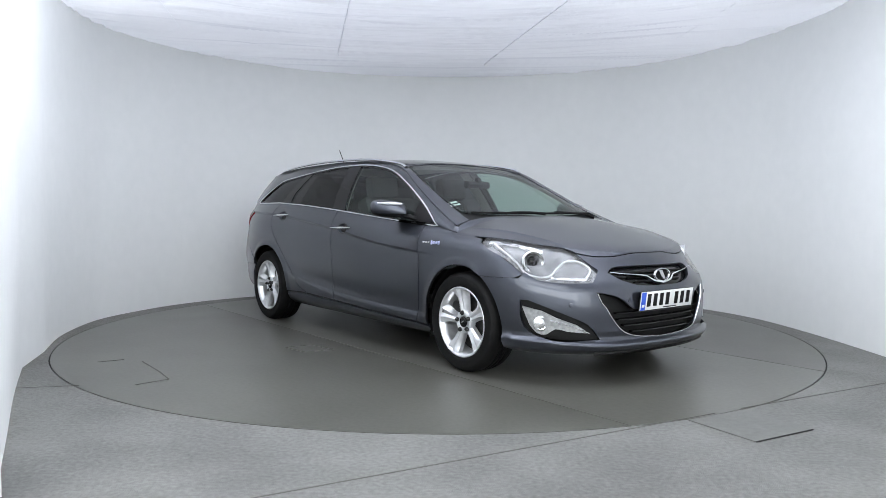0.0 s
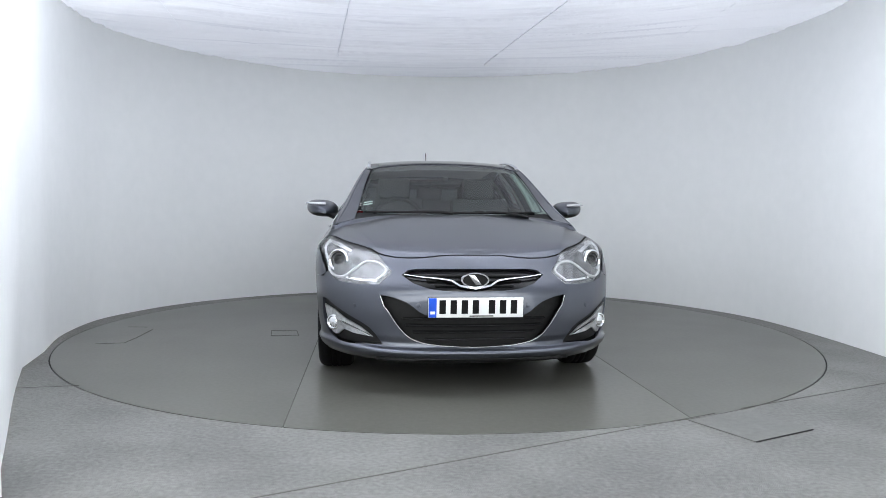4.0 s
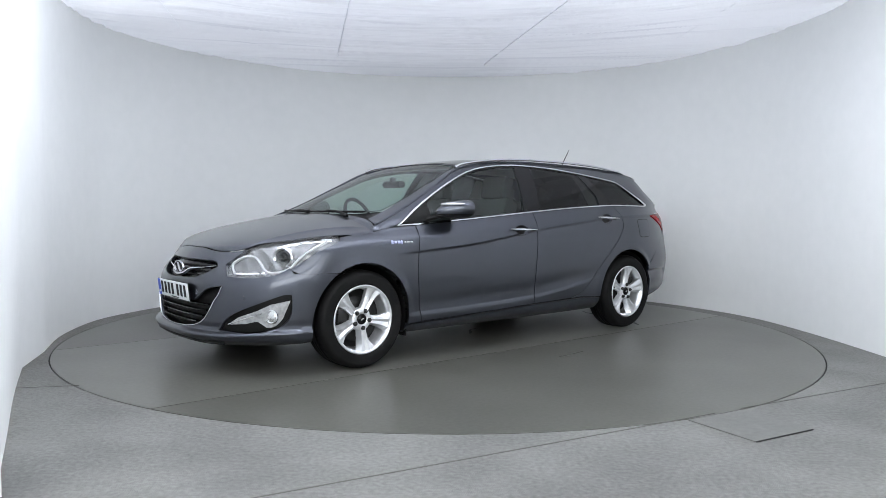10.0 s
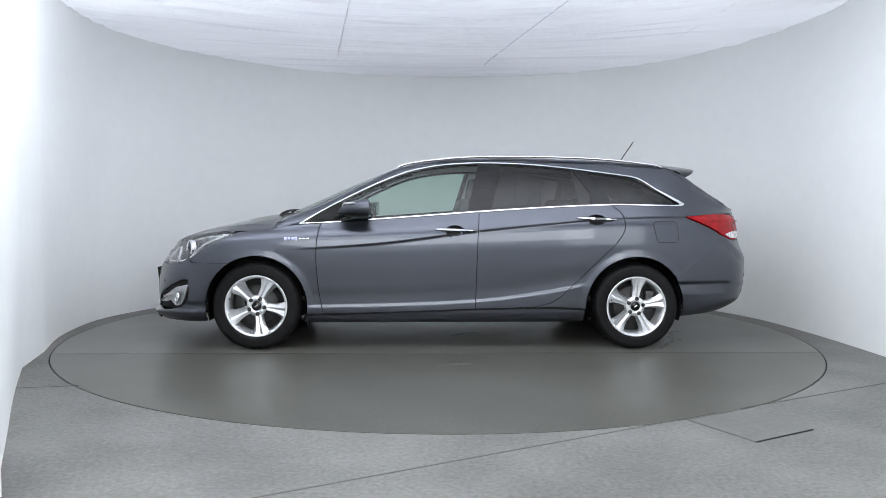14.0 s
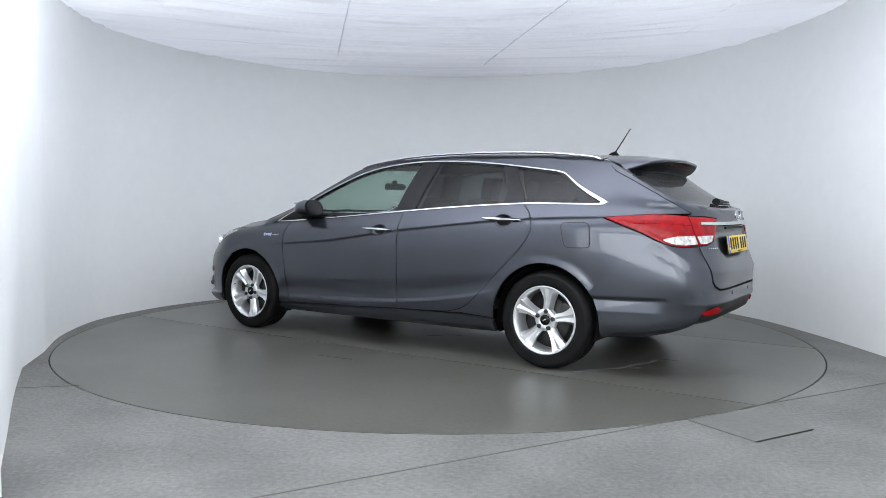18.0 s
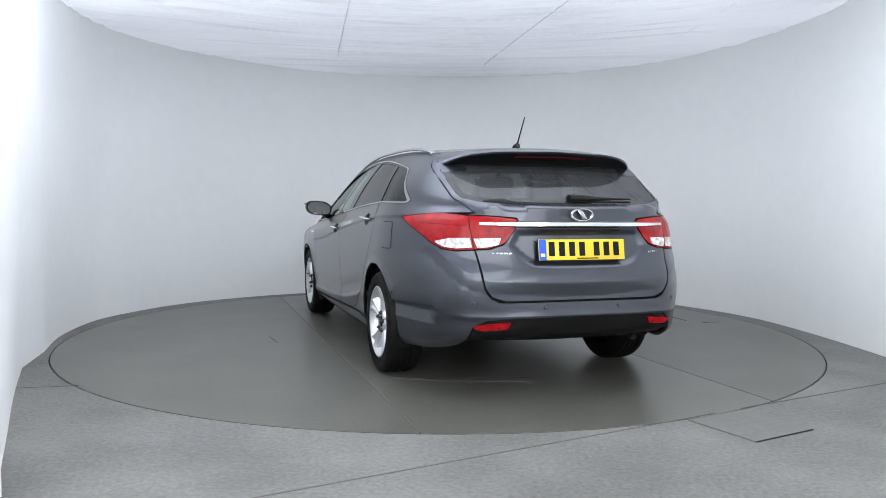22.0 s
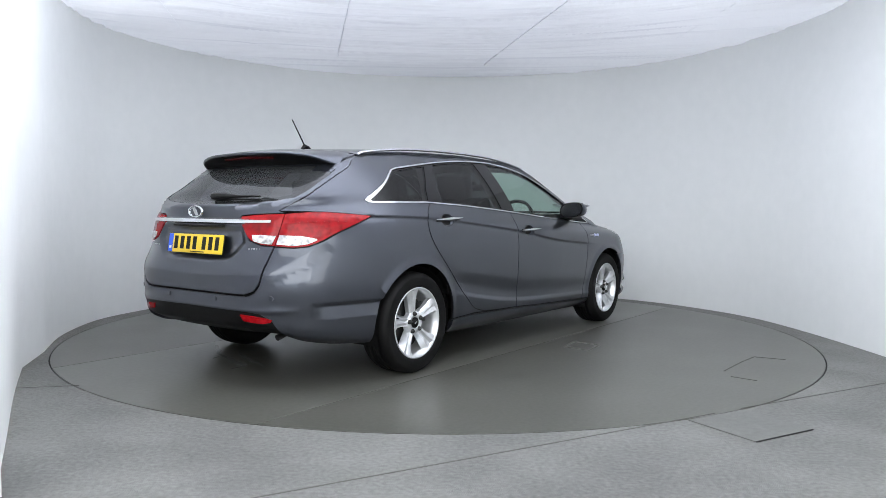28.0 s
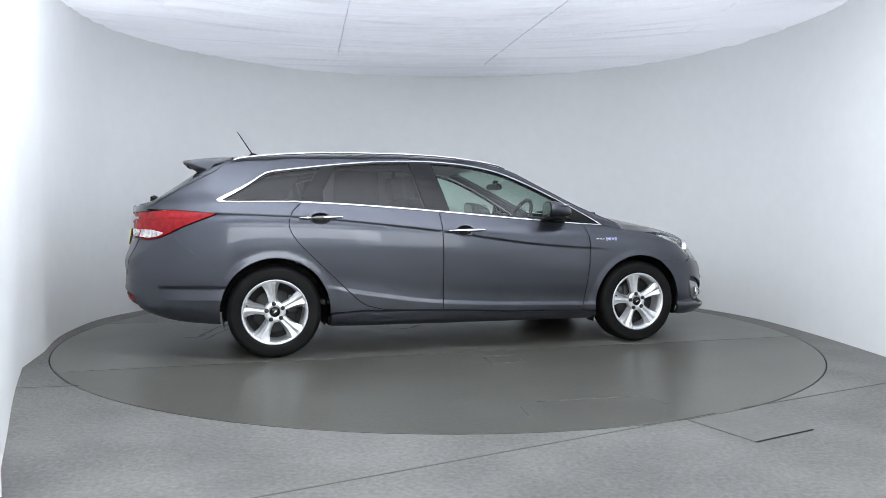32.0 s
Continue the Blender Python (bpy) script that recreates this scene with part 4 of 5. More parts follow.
# black backing behind the nose's gaps and openings, coloured for their shade
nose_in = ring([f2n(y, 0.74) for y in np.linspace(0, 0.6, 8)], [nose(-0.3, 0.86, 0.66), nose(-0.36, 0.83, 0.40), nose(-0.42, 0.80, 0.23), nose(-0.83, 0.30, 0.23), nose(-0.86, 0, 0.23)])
on_car("gap_backing", patch("nose", ring(nose_in, [(-u, v) for u, v in reversed(nose_in)]), 0.05, 0.0, -0.075, 0), BLACK)
on_car("splitter", ribbon("nose", [(-0.50 + 1.0 * i / 40, 0.224) for i in range(41)], lambda t: 0.011 * (1 - 0.75 * abs(2 * t - 1) ** 3), 0.018, 0.020), BLACK, bumper, "black splitter lip")
# upper grille
ug = on_car("upper_grille", patch("nose", inset(UGRILLE, -0.004), 0.03, 0.0, -0.028, 0.0), GLOSS_BLACK, None, "gloss black upper grille")
for k in range(3):
    z = 0.612 + 0.026 * k
    w = 0.22 + 0.045 * k
    on_car("slat", ribbon("front", [(-w + 2 * w * i / 30, z) for i in range(31)], 0.005, -0.024, 0.010), BLACK, ug)
wing = curve([(0.385, 0.660), (0.31, 0.650), (0.20, 0.641), (0.125, 0.630), (0.085, 0.606), (0.0, 0.592)], 0.02)
on_car("grille_wing", ribbon("front", wing + [(-y, z) for y, z in reversed(wing)][1:], lambda t: 0.003 + 0.007 * math.sin(math.pi * t) ** 3, -0.012, 0.016), CHROME, ug, "chrome wing bar")


# chrome with darker reflections put into its base colour
EMBLEM = material("dim_chrome", (0.52, 0.53, 0.55), 0.14, 1.0)


def emblem(x, y0, z, facing, ry=0.082, rz=0.041, parent=None):
    """A plain chrome oval with one slanted bar."""
    n = 40
    verts, faces = [], []
    for i in range(n):
        a = 2 * math.pi * i / n
        for k, h in ((1.0, 0.0), (0.95, 0.008), (0.84, 0.008), (0.78, 0.0)):
            verts.append((x + facing * h, y0 + ry * k * math.cos(a), z + rz * k * math.sin(a)))
    for i in range(n):
        for k in range(3):
            a, b = i * 4 + k, ((i + 1) % n) * 4 + k
            faces.append((a, a + 1, b + 1, b) if facing < 0 else (b, b + 1, a + 1, a))
    ob = on_car("emblem", (verts, faces), EMBLEM, parent, "plain chrome oval emblem")
    bm = bmesh.new()
    box_bm(bm, 0, 0, 0, 0.006, ry * 0.42, rz * 1.35, 0.002)
    for v in bm.verts:
        v.co.y += v.co.z * 0.7 * -facing
        v.co.x += x + facing * 0.003
        v.co.y += y0
        v.co.z += z
    part("emblem_bar", bm, EMBLEM, ob)
    if facing > 0:
        return
    back = [(x - facing * 0.002, y0 + ry * 0.86 * math.cos(2 * math.pi * i / n), z + rz * 0.86 * math.sin(2 * math.pi * i / n)) for i in range(n)]
    on_car("emblem_field", (back, [tuple(range(n)) if facing > 0 else tuple(range(n))[::-1]]), BLACK, ob)


emblem(-0.846, 0.0, 0.637, -1)
# lower grille
lg = on_car("lower_grille", patch("nose", inset(LGRILLE, -0.004), 0.03, 0.0, -0.045, 0.0), BLACK, None, "black lower grille")
for k, (z, w) in enumerate(((0.425, 0.40), (0.388, 0.385), (0.351, 0.345), (0.314, 0.28))):
    on_car("slat", ribbon("front", [(-w + 2 * w * i / 40, z) for i in range(41)], 0.006, -0.040, 0.030), GLOSS_BLACK, lg)
edge_line = curve([(0.517, 0.545), (0.498, 0.490), (0.473, 0.460), (0.430, 0.394), (0.352, 0.317), (0.22, 0.283), (0.0, 0.270)], 0.03)
on_car("grille_trim", ribbon("front", edge_line + [(-y, z) for y, z in reversed(edge_line)][1:], 0.0032, -0.004, 0.006), SATIN, lg, "thin bright grille edge")


def plate(x, z, facing, mat, tilt):
    """A number plate with plain bars in place of its characters."""
    m = Matrix.Translation((x, 0, z)) @ Matrix.Rotation(radians(tilt), 4, "Y")
    bm = bmesh.new()
    box_bm(bm, 0, 0, 0, 0.006, 0.524, 0.114, 0.0015, m)
    holder = part("plate_holder", bm, BLACK, car, "", False, SHIFT)
    bm = bmesh.new()
    box_bm(bm, facing * 0.004, 0, 0, 0.006, 0.520, 0.111, 0.002, m)
    pl = part("number_plate", bm, mat, holder)
    bm = bmesh.new()
    side = -facing
    box_bm(bm, facing * 0.0075, side * 0.237, 0.0, 0.002, 0.042, 0.108, 0, m)
    part("blue_band", bm, BLUE, holder, "", False)
    for k in range(7):
        pos = side * (0.183 - 0.0605 * k - (0.028 if k > 3 else 0))
        bm = bmesh.new()
        box_bm(bm, facing * 0.0075, pos, 0.004, 0.0015, 0.035, 0.076, 0.0, m)
        part("plate_bar", bm, BLACK, holder, "", False)
    bm = bmesh.new()
    box_bm(bm, facing * 0.0075, -side * 0.03, -0.047, 0.0015, 0.13, 0.006, 0, m)
    part("maker_line", bm, BLACK, holder, "", False)
    bm = bmesh.new()
    box_bm(bm, facing * 0.0082, side * 0.237, -0.028, 0.0015, 0.024, 0.016, 0, m)
    part("band_mark", bm, PLATE_W, holder, "", False)


PLATE_W = material("white_plate", (0.80, 0.81, 0.80), 0.3)
PLATE_Y = material("yellow_plate", (0.80, 0.56, 0.03), 0.3)
BLUE = material("blue_plate_band", (0.015, 0.09, 0.62), 0.35)
plate(-0.885, 0.492, -1, PLATE_W, -7)
plate(3.740, 0.812, 1, PLATE_Y, -9)

# head lamps and fog lamps
SILVER_IN = material("lamp_reflector", (0.78, 0.79, 0.80), 0.18, 0.9)
LAMP_GREY = material("lamp_bezel", (0.15, 0.155, 0.16), 0.25, 0.75)
mottle(LAMP_GREY, 24.0, (0.09, 0.094, 0.10), (0.25, 0.255, 0.26), 3.0)
FOG_SILVER = material("fog_bezel_silver", (0.46, 0.47, 0.48), 0.28, 0.75)
mottle(FOG_SILVER, 45.0, (0.36, 0.37, 0.38), (0.56, 0.57, 0.58), 2.0)
DRL = material("white_light_guide", (0.50, 0.51, 0.53), 0.25, 0.2, 0.4)
for s in (1, -1):
    f = (lambda a: a) if s == 1 else flip
    housing = on_car("head_lamp", f(patch("nose", inset(LAMP, -0.012), 0.02, 0.0, -0.017, 0.0, shape=lambda u, v: -0.003 * math.sin(u * 70) * math.sin(v * 60))), LAMP_GREY, None, "clear-lensed head lamp with projector and light guide")
    on_car("lamp_wall", f(patch("nose", LAMP, 0.02, 0.002, -0.004, 0.035, holes=[inset(LAMP, 0.0035)])), SILVER_IN, housing)
    lens = on_car("lens", f(patch("nose", LAMP, 0.03, 0.003, 0.001, 0.0)), LENS, housing, "clear polycarbonate lens")
    lens.visible_shadow = False
    pc = nose(-0.497, 0.759, 0.727)
    p, n = cast("nose", *pc, -0.016)
    way = Vector((-0.86, 0.5, 0.05)).normalized()
    turn = way.to_track_quat("Y", "Z").to_matrix().to_4x4()
    for name, prof, mat, lab in (("projector_ring", [(0.066, -0.02), (0.068, 0.010), (0.060, 0.018), (0.050, 0.012), (0.046, -0.01)], CHROME, "chrome ring"),
                                 ("projector_bowl", [(0.046, -0.012), (0.043, 0.006), (0.036, 0.004), (0.033, -0.012)], LAMP_GREY, ""), ("projector_lens", [(0.034, -0.01), (0.031, 0.004), (0.022, 0.013), (0.011, 0.017), (0.0005, 0.018)], GLOSS_BLACK, "dark projector lens")):
        lv, lf = lathe(prof, 32)
        m = Matrix.Translation(p) @ turn
        on_car(name, f(([m @ Vector(v) for v in lv], lf)), mat, housing, lab)
    guide = curve([nose(-0.230, 0.819, 0.833), nose(-0.330, 0.815, 0.780), nose(-0.420, 0.804, 0.715), nose(-0.471, 0.788, 0.662), nose(-0.545, 0.750, 0.640), nose(-0.595, 0.715, 0.650), nose(-0.622, 0.680, 0.690), nose(-0.650, 0.630, 0.728), nose(-0.701, 0.568, 0.726), nose(-0.752, 0.516, 0.684), nose(-0.744, 0.560, 0.634)], 0.012)
    on_car("light_guide", f(ribbon("nose", guide, 0.0075, -0.018, 0.010)), DRL, housing, "white curved light guide")
    on_car("lamp_strip", f(ribbon("nose", curve([nose(-0.744, 0.556, 0.632), nose(-0.68, 0.645, 0.634), nose(-0.60, 0.712, 0.640)], 0.02), 0.009, -0.026, 0.010)), SILVER_IN, housing)
    on_car("lamp_fin", f(ribbon("nose", curve([nose(-0.20, 0.828, 0.838), nose(-0.30, 0.787, 0.834), nose(-0.42, 0.742, 0.812), nose(-0.52, 0.70, 0.786)], 0.02), 0.012, -0.026, 0.012)), SILVER_IN, housing)
    fog = on_car("fog_lamp", f(patch("nose", inset(FOG, -0.002), 0.025, 0.0, -0.020, 0.0)), BLACK, None, "round fog lamp in a black recess with silver bezel")
    white = ring([nose(-0.455, 0.793, 0.468), nose(-0.559, 0.743, 0.444), nose(-0.634, 0.696, 0.403), nose(-0.722, 0.622, 0.364), nose(-0.775, 0.565, 0.317)], curve([nose(-0.681, 0.659, 0.328), nose(-0.622, 0.701, 0.341), nose(-0.578, 0.727, 0.308), nose(-0.53, 0.752, 0.316), nose(-0.493, 0.772, 0.360)], 0.02))
    bezel = on_car("fog_bezel", f(patch("nose", white, 0.02, 0.0, -0.008, 0.010)), FOG_SILVER, fog, "pale silver fog lamp bezel")
    p, n = cast("nose", *nose(-0.551, 0.745, 0.372), -0.006)
    for name, prof, mat in (("fog_ring", [(0.045, 0.0), (0.044, 0.008), (0.037, 0.010), (0.034, 0.002)], CHROME), ("fog_lens", [(0.036, 0.003), (0.026, 0.008), (0.012, 0.011), (0.0005, 0.012)], SILVER_IN)):
        lv, lf = lathe(prof, 28)
        m = Matrix.Translation(p) @ way.to_track_quat("Y", "Z").to_matrix().to_4x4()
        on_car(name, f(([m @ Vector(v) for v in lv], lf)), mat, fog)
    on_car("fog_blade", f(ribbon("nose", curve([nose(-0.60, 0.715, 0.392), nose(-0.70, 0.64, 0.355), nose(-0.765, 0.575, 0.322)], 0.02), 0.005, -0.004, 0.006)), CHROME, fog)

# ---- the car's tail ----
LAMP_O = ring(curve([tail(3.137, 0.815, 0.981), tail(3.379, 0.742, 0.999), tail(3.52, 0.71, 1.000), tail(3.658, 0.652, 0.990)], 0.03), [tail(3.690, 0.613, 0.812)],
              curve([tail(3.62, 0.69, 0.806), tail(3.556, 0.745, 0.814), tail(3.46, 0.765, 0.845), tail(3.371, 0.776, 0.885), tail(3.25, 0.805, 0.935), tail(3.137, 0.815, 0.978)], 0.03))
LAMP_I = ring(curve([tail(3.659, 0.651, 0.990), tail(3.72, 0.50, 0.985), tail(3.742, 0.392, 0.976)], 0.03), [tail(3.752, 0.374, 0.955)], curve([tail(3.75, 0.44, 0.865), tail(3.748, 0.468, 0.842)], 0.03), [tail(3.725, 0.54, 0.818), tail(3.691, 0.612, 0.813)])
r2t = lambda y, z: tail(*cast("rear", y, z)[0])
s2t = lambda x, z: tail(*cast("side", x, z)[0])
tail_arch = [tail(*cast("side", x, z)[0]) for x, z in arc(*ARCH_R, -12, 34, 10)]
rb_half = ring([r2t(0.0, 0.538)], [r2t(0.15 * k, 0.538) for k in (1, 2, 3)], [tail(3.80, 0.50, 0.540), tail(3.796, 0.553, 0.560), tail(3.78, 0.58, 0.60), tail(3.744, 0.594, 0.697), tail(3.697, 0.615, 0.808)],
               [tail(3.62, 0.70, 0.802), tail(3.556, 0.75, 0.810)], [s2t(3.44, 0.846), s2t(3.35, 0.772), s2t(3.25, 0.688), s2t(3.15, 0.602), s2t(3.066, 0.523)], tail_arch[::-1],
               curve([tail(3.20, 0.83, 0.238), tail(3.40, 0.78, 0.250), tail(3.58, 0.69, 0.285), tail(3.655, 0.63, 0.335)], 0.04), curve([tail(3.705, 0.609, 0.408), tail(3.745, 0.55, 0.442)], 0.03), [r2t(0.45, 0.451), r2t(0.30, 0.453), r2t(0.15, 0.454), r2t(0.0, 0.455)])


def ridge_z(a):
    """Height of the tail's break line, which climbs round the corner to the lamp."""
    return 0.642 + 0.05 * a * a + 0.20 * smooth_step(0.46, 0.92, a)


def tail_ridge(u, v):
    """The break line across the tail: the sheet leans back over it and tucks in under it."""
    a = abs(u)
    d = v - ridge_z(a)
    d = math.sqrt(d * d + 0.00003) if d > 0 else -math.sqrt(d * d + 0.00003)
    h = 0.010 * math.exp(-d / 0.12) if d > 0 else 0.010 * max(0.0, 1 + d / 0.07)
    return h * (1 - smooth_step(0.72, 0.92, a))


RIDGE_LINE = [(-0.96 + 1.92 * i / 71, 0.005 + ridge_z(abs(-0.96 + 1.92 * i / 71))) for i in range(72)]
RIDGE_LINE = RIDGE_LINE + [(u, v - 0.012) for u, v in reversed(RIDGE_LINE)]
SCOOPS = [[(s * (0.76 + 0.44 * i / 22), z) for i in range(23)] + [(s * (0.76 + 0.44 * i / 22), z - 0.012) for i in range(22, -1, -1)] for s in (1, -1) for z in (0.500, 0.412)]


def bumper_scoop(u, v):
    """A ledge over a hollow on each rear corner, and a step over the valance."""
    a = abs(u)
    side = smooth_step(0.72, 0.80, a) * (1 - smooth_step(1.16, 1.24, a))
    flare = 0.006 * smooth_step(0.90, 1.20, a) * (1 - smooth_step(0.48, 0.75, v))
    return tail_ridge(u, v) + flare - 0.017 * side * min(1.0, max(0.0, (v - 0.404) / 0.075)) * (1 - smooth_step(0.486, 0.500, v)) + 0.006 * math.exp(-((v - 0.462) / 0.018) ** 2) * (1 - smooth_step(0.55, 0.7, a))


rear_bumper = on_car("rear_bumper", patch("tail", ring(rb_half, [(-u, v) for u, v in reversed(rb_half)]), 0.020, 0.0028, shape=bumper_scoop, deep=0.016, lines=[RIDGE_LINE] + SCOOPS), PAINT)
val_half = ring([r2t(0.0, 0.453), r2t(0.15, 0.452), r2t(0.30, 0.451), r2t(0.45, 0.449)], curve([tail(3.745, 0.548, 0.440), tail(3.705, 0.607, 0.406)], 0.03), [tail(3.660, 0.628, 0.335), tail(3.585, 0.68, 0.288)], [r2t(0.5, 0.30), r2t(0.3, 0.295), r2t(0.0, 0.293)])
valance = on_car("valance", patch("tail", ring(val_half, [(-u, v) for u, v in reversed(val_half)]), 0.03, 0.0, -0.008, 0.02, shape=lambda u, v: -0.02 * smooth_step(0.36, 0.31, v)), BLACK, None, "black plastic lower valance")
for s in (1, -1):
    ref = [(s * u, v) for u, v in curve([tail(3.70, 0.615, 0.412), r2t(0.52, 0.426), r2t(0.415, 0.432)], 0.03) + [r2t(0.432, 0.398)] + curve([r2t(0.55, 0.388), tail(3.705, 0.605, 0.398)], 0.03)]
    on_car("reflector", patch("tail", ref, 0.02, 0.0, 0.002, 0.01), RED_LENS, valance, "red rear reflector")
tg_half = ring([r2t(0.15 * k, 0.546) for k in range(4)], [tail(3.79, 0.545, 0.568), tail(3.772, 0.573, 0.61), tail(3.738, 0.585, 0.70), tail(3.692, 0.606, 0.809)], [tail(3.727, 0.54, 0.813), tail(3.750, 0.464, 0.838), tail(3.754, 0.367, 0.955), tail(3.745, 0.385, 0.981), tail(3.72, 0.50, 0.990), tail(3.655, 0.652, 0.996)],
               [s2t(3.60, 1.006), s2t(3.53, 1.058), s2t(3.47, 1.094), s2t(3.41, 1.130), s2t(3.33, 1.176), s2t(3.25, 1.222), s2t(3.20, 1.249), s2t(3.16, 1.270)], [tail(3.14, 0.58, 1.292), tail(3.2, 0.4, 1.296), tail(3.28, 0.2, 1.298), tail(3.29, 0.0, 1.298)])
glass_half = ring(curve([tail(3.68, 0.0, 1.046), tail(3.64, 0.28, 1.052), tail(3.56, 0.50, 1.066)], 0.04), curve([tail(3.49, 0.585, 1.086), tail(3.45, 0.612, 1.115), tail(3.33, 0.622, 1.188), tail(3.22, 0.615, 1.250)], 0.03), [tail(3.2, 0.5, 1.275), tail(3.28, 0.3, 1.280), tail(3.32, 0.0, 1.280)])
GLASS_R = ring(glass_half, [(-u, v) for u, v in reversed(glass_half)])
recess = ring([r2t(0.0, 0.930), r2t(0.30, 0.930), tail(3.75, 0.40, 0.925)], [tail(3.75, 0.448, 0.830), tail(3.78, 0.392, 0.764), tail(3.80, 0.345, 0.730), tail(3.807, 0.30, 0.716), tail(3.814, 0.18, 0.708), r2t(0.0, 0.707)])
RECESS = ring(recess, [(-u, v) for u, v in reversed(recess)])


def edge_gap(poly, x, y):
    best = 9.0
    for i in range(len(poly)):
        a, b = Vector(poly[i - 1]), Vector(poly[i])
        d = b - a
        t = max(0, min(1, (Vector((x, y)) - a).dot(d) / max(d.length_squared, 1e-9)))
        best = min(best, (Vector((x, y)) - a - d * t).length)
    return best


def plate_hollow(u, v):
    if abs(u) < 0.6 and 0.70 < v < 0.935 and inside(RECESS, u, v):
        return tail_ridge(u, v) - 0.018 * smooth_step(0.0, 0.045, edge_gap(RECESS, u, v))
    return tail_ridge(u, v)


tailgate = on_car("tailgate", patch("tail", ring(tg_half, [(-u, v) for u, v in reversed(tg_half)]), 0.018, 0.0018, holes=[GLASS_R], shape=plate_hollow, deep=0.016, lines=[inset(RECESS, 0.001), inset(RECESS, 0.010), inset(RECESS, 0.022), inset(RECESS, 0.036), RIDGE_LINE]), PAINT)
rear_pane_ob = on_car("rear_window", patch("tail", GLASS_R, 0.04, 0.001, -0.002, 0.0), GLASS_REAR, tailgate, "dark tinted rear window")
rear_pane_ob.visible_shadow = False
on_car("rear_window_band", patch("tail", GLASS_R, 0.04, 0.0, -0.0035, 0.0, holes=[inset(GLASS_R, 0.022)]), GLOSS_BLACK, tailgate)
# the tail's black backing, coloured for the shade in its gaps
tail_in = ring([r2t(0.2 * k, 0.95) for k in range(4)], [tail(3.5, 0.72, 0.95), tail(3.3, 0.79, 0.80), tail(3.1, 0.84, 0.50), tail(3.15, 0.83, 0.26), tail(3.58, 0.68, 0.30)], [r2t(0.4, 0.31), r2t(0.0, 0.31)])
on_car("gap_backing", patch("tail", ring(tail_in, [(-u, v) for u, v in reversed(tail_in)]), 0.05, 0.0, -0.045, 0), BLACK)
CLEAR_RED = material("clear_lamp_plastic", (0.6, 0.58, 0.58), 0.2, 0.1, 0.3)
mottle(CLEAR_RED, 38.0, (0.30, 0.28, 0.28), (0.80, 0.78, 0.77), 1.0)
for s in (1, -1):
    f = (lambda a: a) if s == 1 else flip
    outer = on_car("tail_lamp", f(patch("tail", LAMP_O, 0.02, 0.0012, 0.006, 0.02, shape=lambda u, v: 0.006 * smooth_step(0.0, 0.04, edge_gap(LAMP_O, u, v)))), RED_LENS, None, "red wraparound tail lamp")
    white = ring([tail(3.50, 0.757, 0.853), tail(3.58, 0.715, 0.868), tail(3.672, 0.633, 0.872)], [tail(3.684, 0.622, 0.822)], curve([tail(3.62, 0.69, 0.815), tail(3.56, 0.742, 0.824), tail(3.50, 0.757, 0.845)], 0.02))
    on_car("reversing_lens", f(patch("tail", white, 0.015, 0.0, 0.0135, 0.004)), CLEAR_RED, outer, "clear lower lens")
    on_car("lamp_line", f(ribbon("tail", curve([tail(3.30, 0.78, 0.945), tail(3.45, 0.74, 0.945), tail(3.655, 0.655, 0.935)], 0.03), 0.003, 0.011, 0.003)), RED_LENS, outer)
    inner = on_car("tailgate_lamp", f(patch("tail", LAMP_I, 0.02, 0.0012, 0.006, 0.02, shape=lambda u, v: 0.006 * smooth_step(0.0, 0.04, edge_gap(LAMP_I, u, v)))), RED_LENS, tailgate, "red tailgate lamp")
    white = [tail(3.685, 0.617, 0.868), tail(3.72, 0.54, 0.872), tail(3.742, 0.478, 0.872), tail(3.745, 0.492, 0.838), tail(3.72, 0.545, 0.824), tail(3.70, 0.60, 0.821)]
    on_car("reversing_lens", f(patch("tail", white, 0.015, 0.0, 0.0135, 0.004)), CLEAR_RED, tailgate, "clear lower lens")
bar = [(-0.548 + 1.096 * i / 40, 0.944 + 0.004 * math.cos((i - 20) / 40 * math.pi)) for i in range(41)]
on_car("chrome_bar", ribbon("rear", bar, lambda t: 0.012 + 0.007 * smooth_step(0.0, 0.22, min(t, 1 - t)), 0.008, 0.016), CHROME, tailgate, "chrome strip over the number plate")
on_car("tailgate_handle", ribbon("rear", [(-0.24 + 0.48 * i / 16, 0.917) for i in range(17)], 0.008, 0.002, 0.012), BLACK, tailgate)
emblem(3.737, 0.0, 1.000, 1, 0.070, 0.035)
# brand lettering as plain bars
BADGE = material("badge_chrome", (0.62, 0.63, 0.66), 0.25, 0.9)
for y0, w, gap, n, z, h in ((-0.560, 0.017, 0.024, 7, 0.792, 0.011), (0.437, 0.010, 0.022, 1, 0.788, 0.018), (0.457, 0.036, 0.048, 2, 0.788, 0.022), (0.450, 0.010, 0.016, 6, 0.742, 0.007)):
    for k in range(n):
        on_car("badge_bar", ribbon("rear", [(y0 + gap * k + w * i / 2, z) for i in range(3)], h, 0.0, 0.003), BADGE, tailgate, "small chrome badge letter bar")
badge_blue = material("pale_blue_badge", (0.42, 0.45, 0.66), 0.3, 0.6)
for k, (a, b, h, m) in enumerate(((0.205, 0.222, 0.012, badge_blue), (0.229, 0.248, 0.009, badge_blue), (0.256, 0.278, 0.010, badge_blue), (0.284, 0.294, 0.014, badge_blue), (0.31, 0.324, 0.006, BADGE), (0.33, 0.352, 0.006, BADGE), (0.358, 0.380, 0.006, BADGE))):
    both("wing_badge", ribbon("side", [(a + (b - a) * i / 6, 0.806) for i in range(7)], h, 0.0, 0.003), m, "small chrome and blue badge")
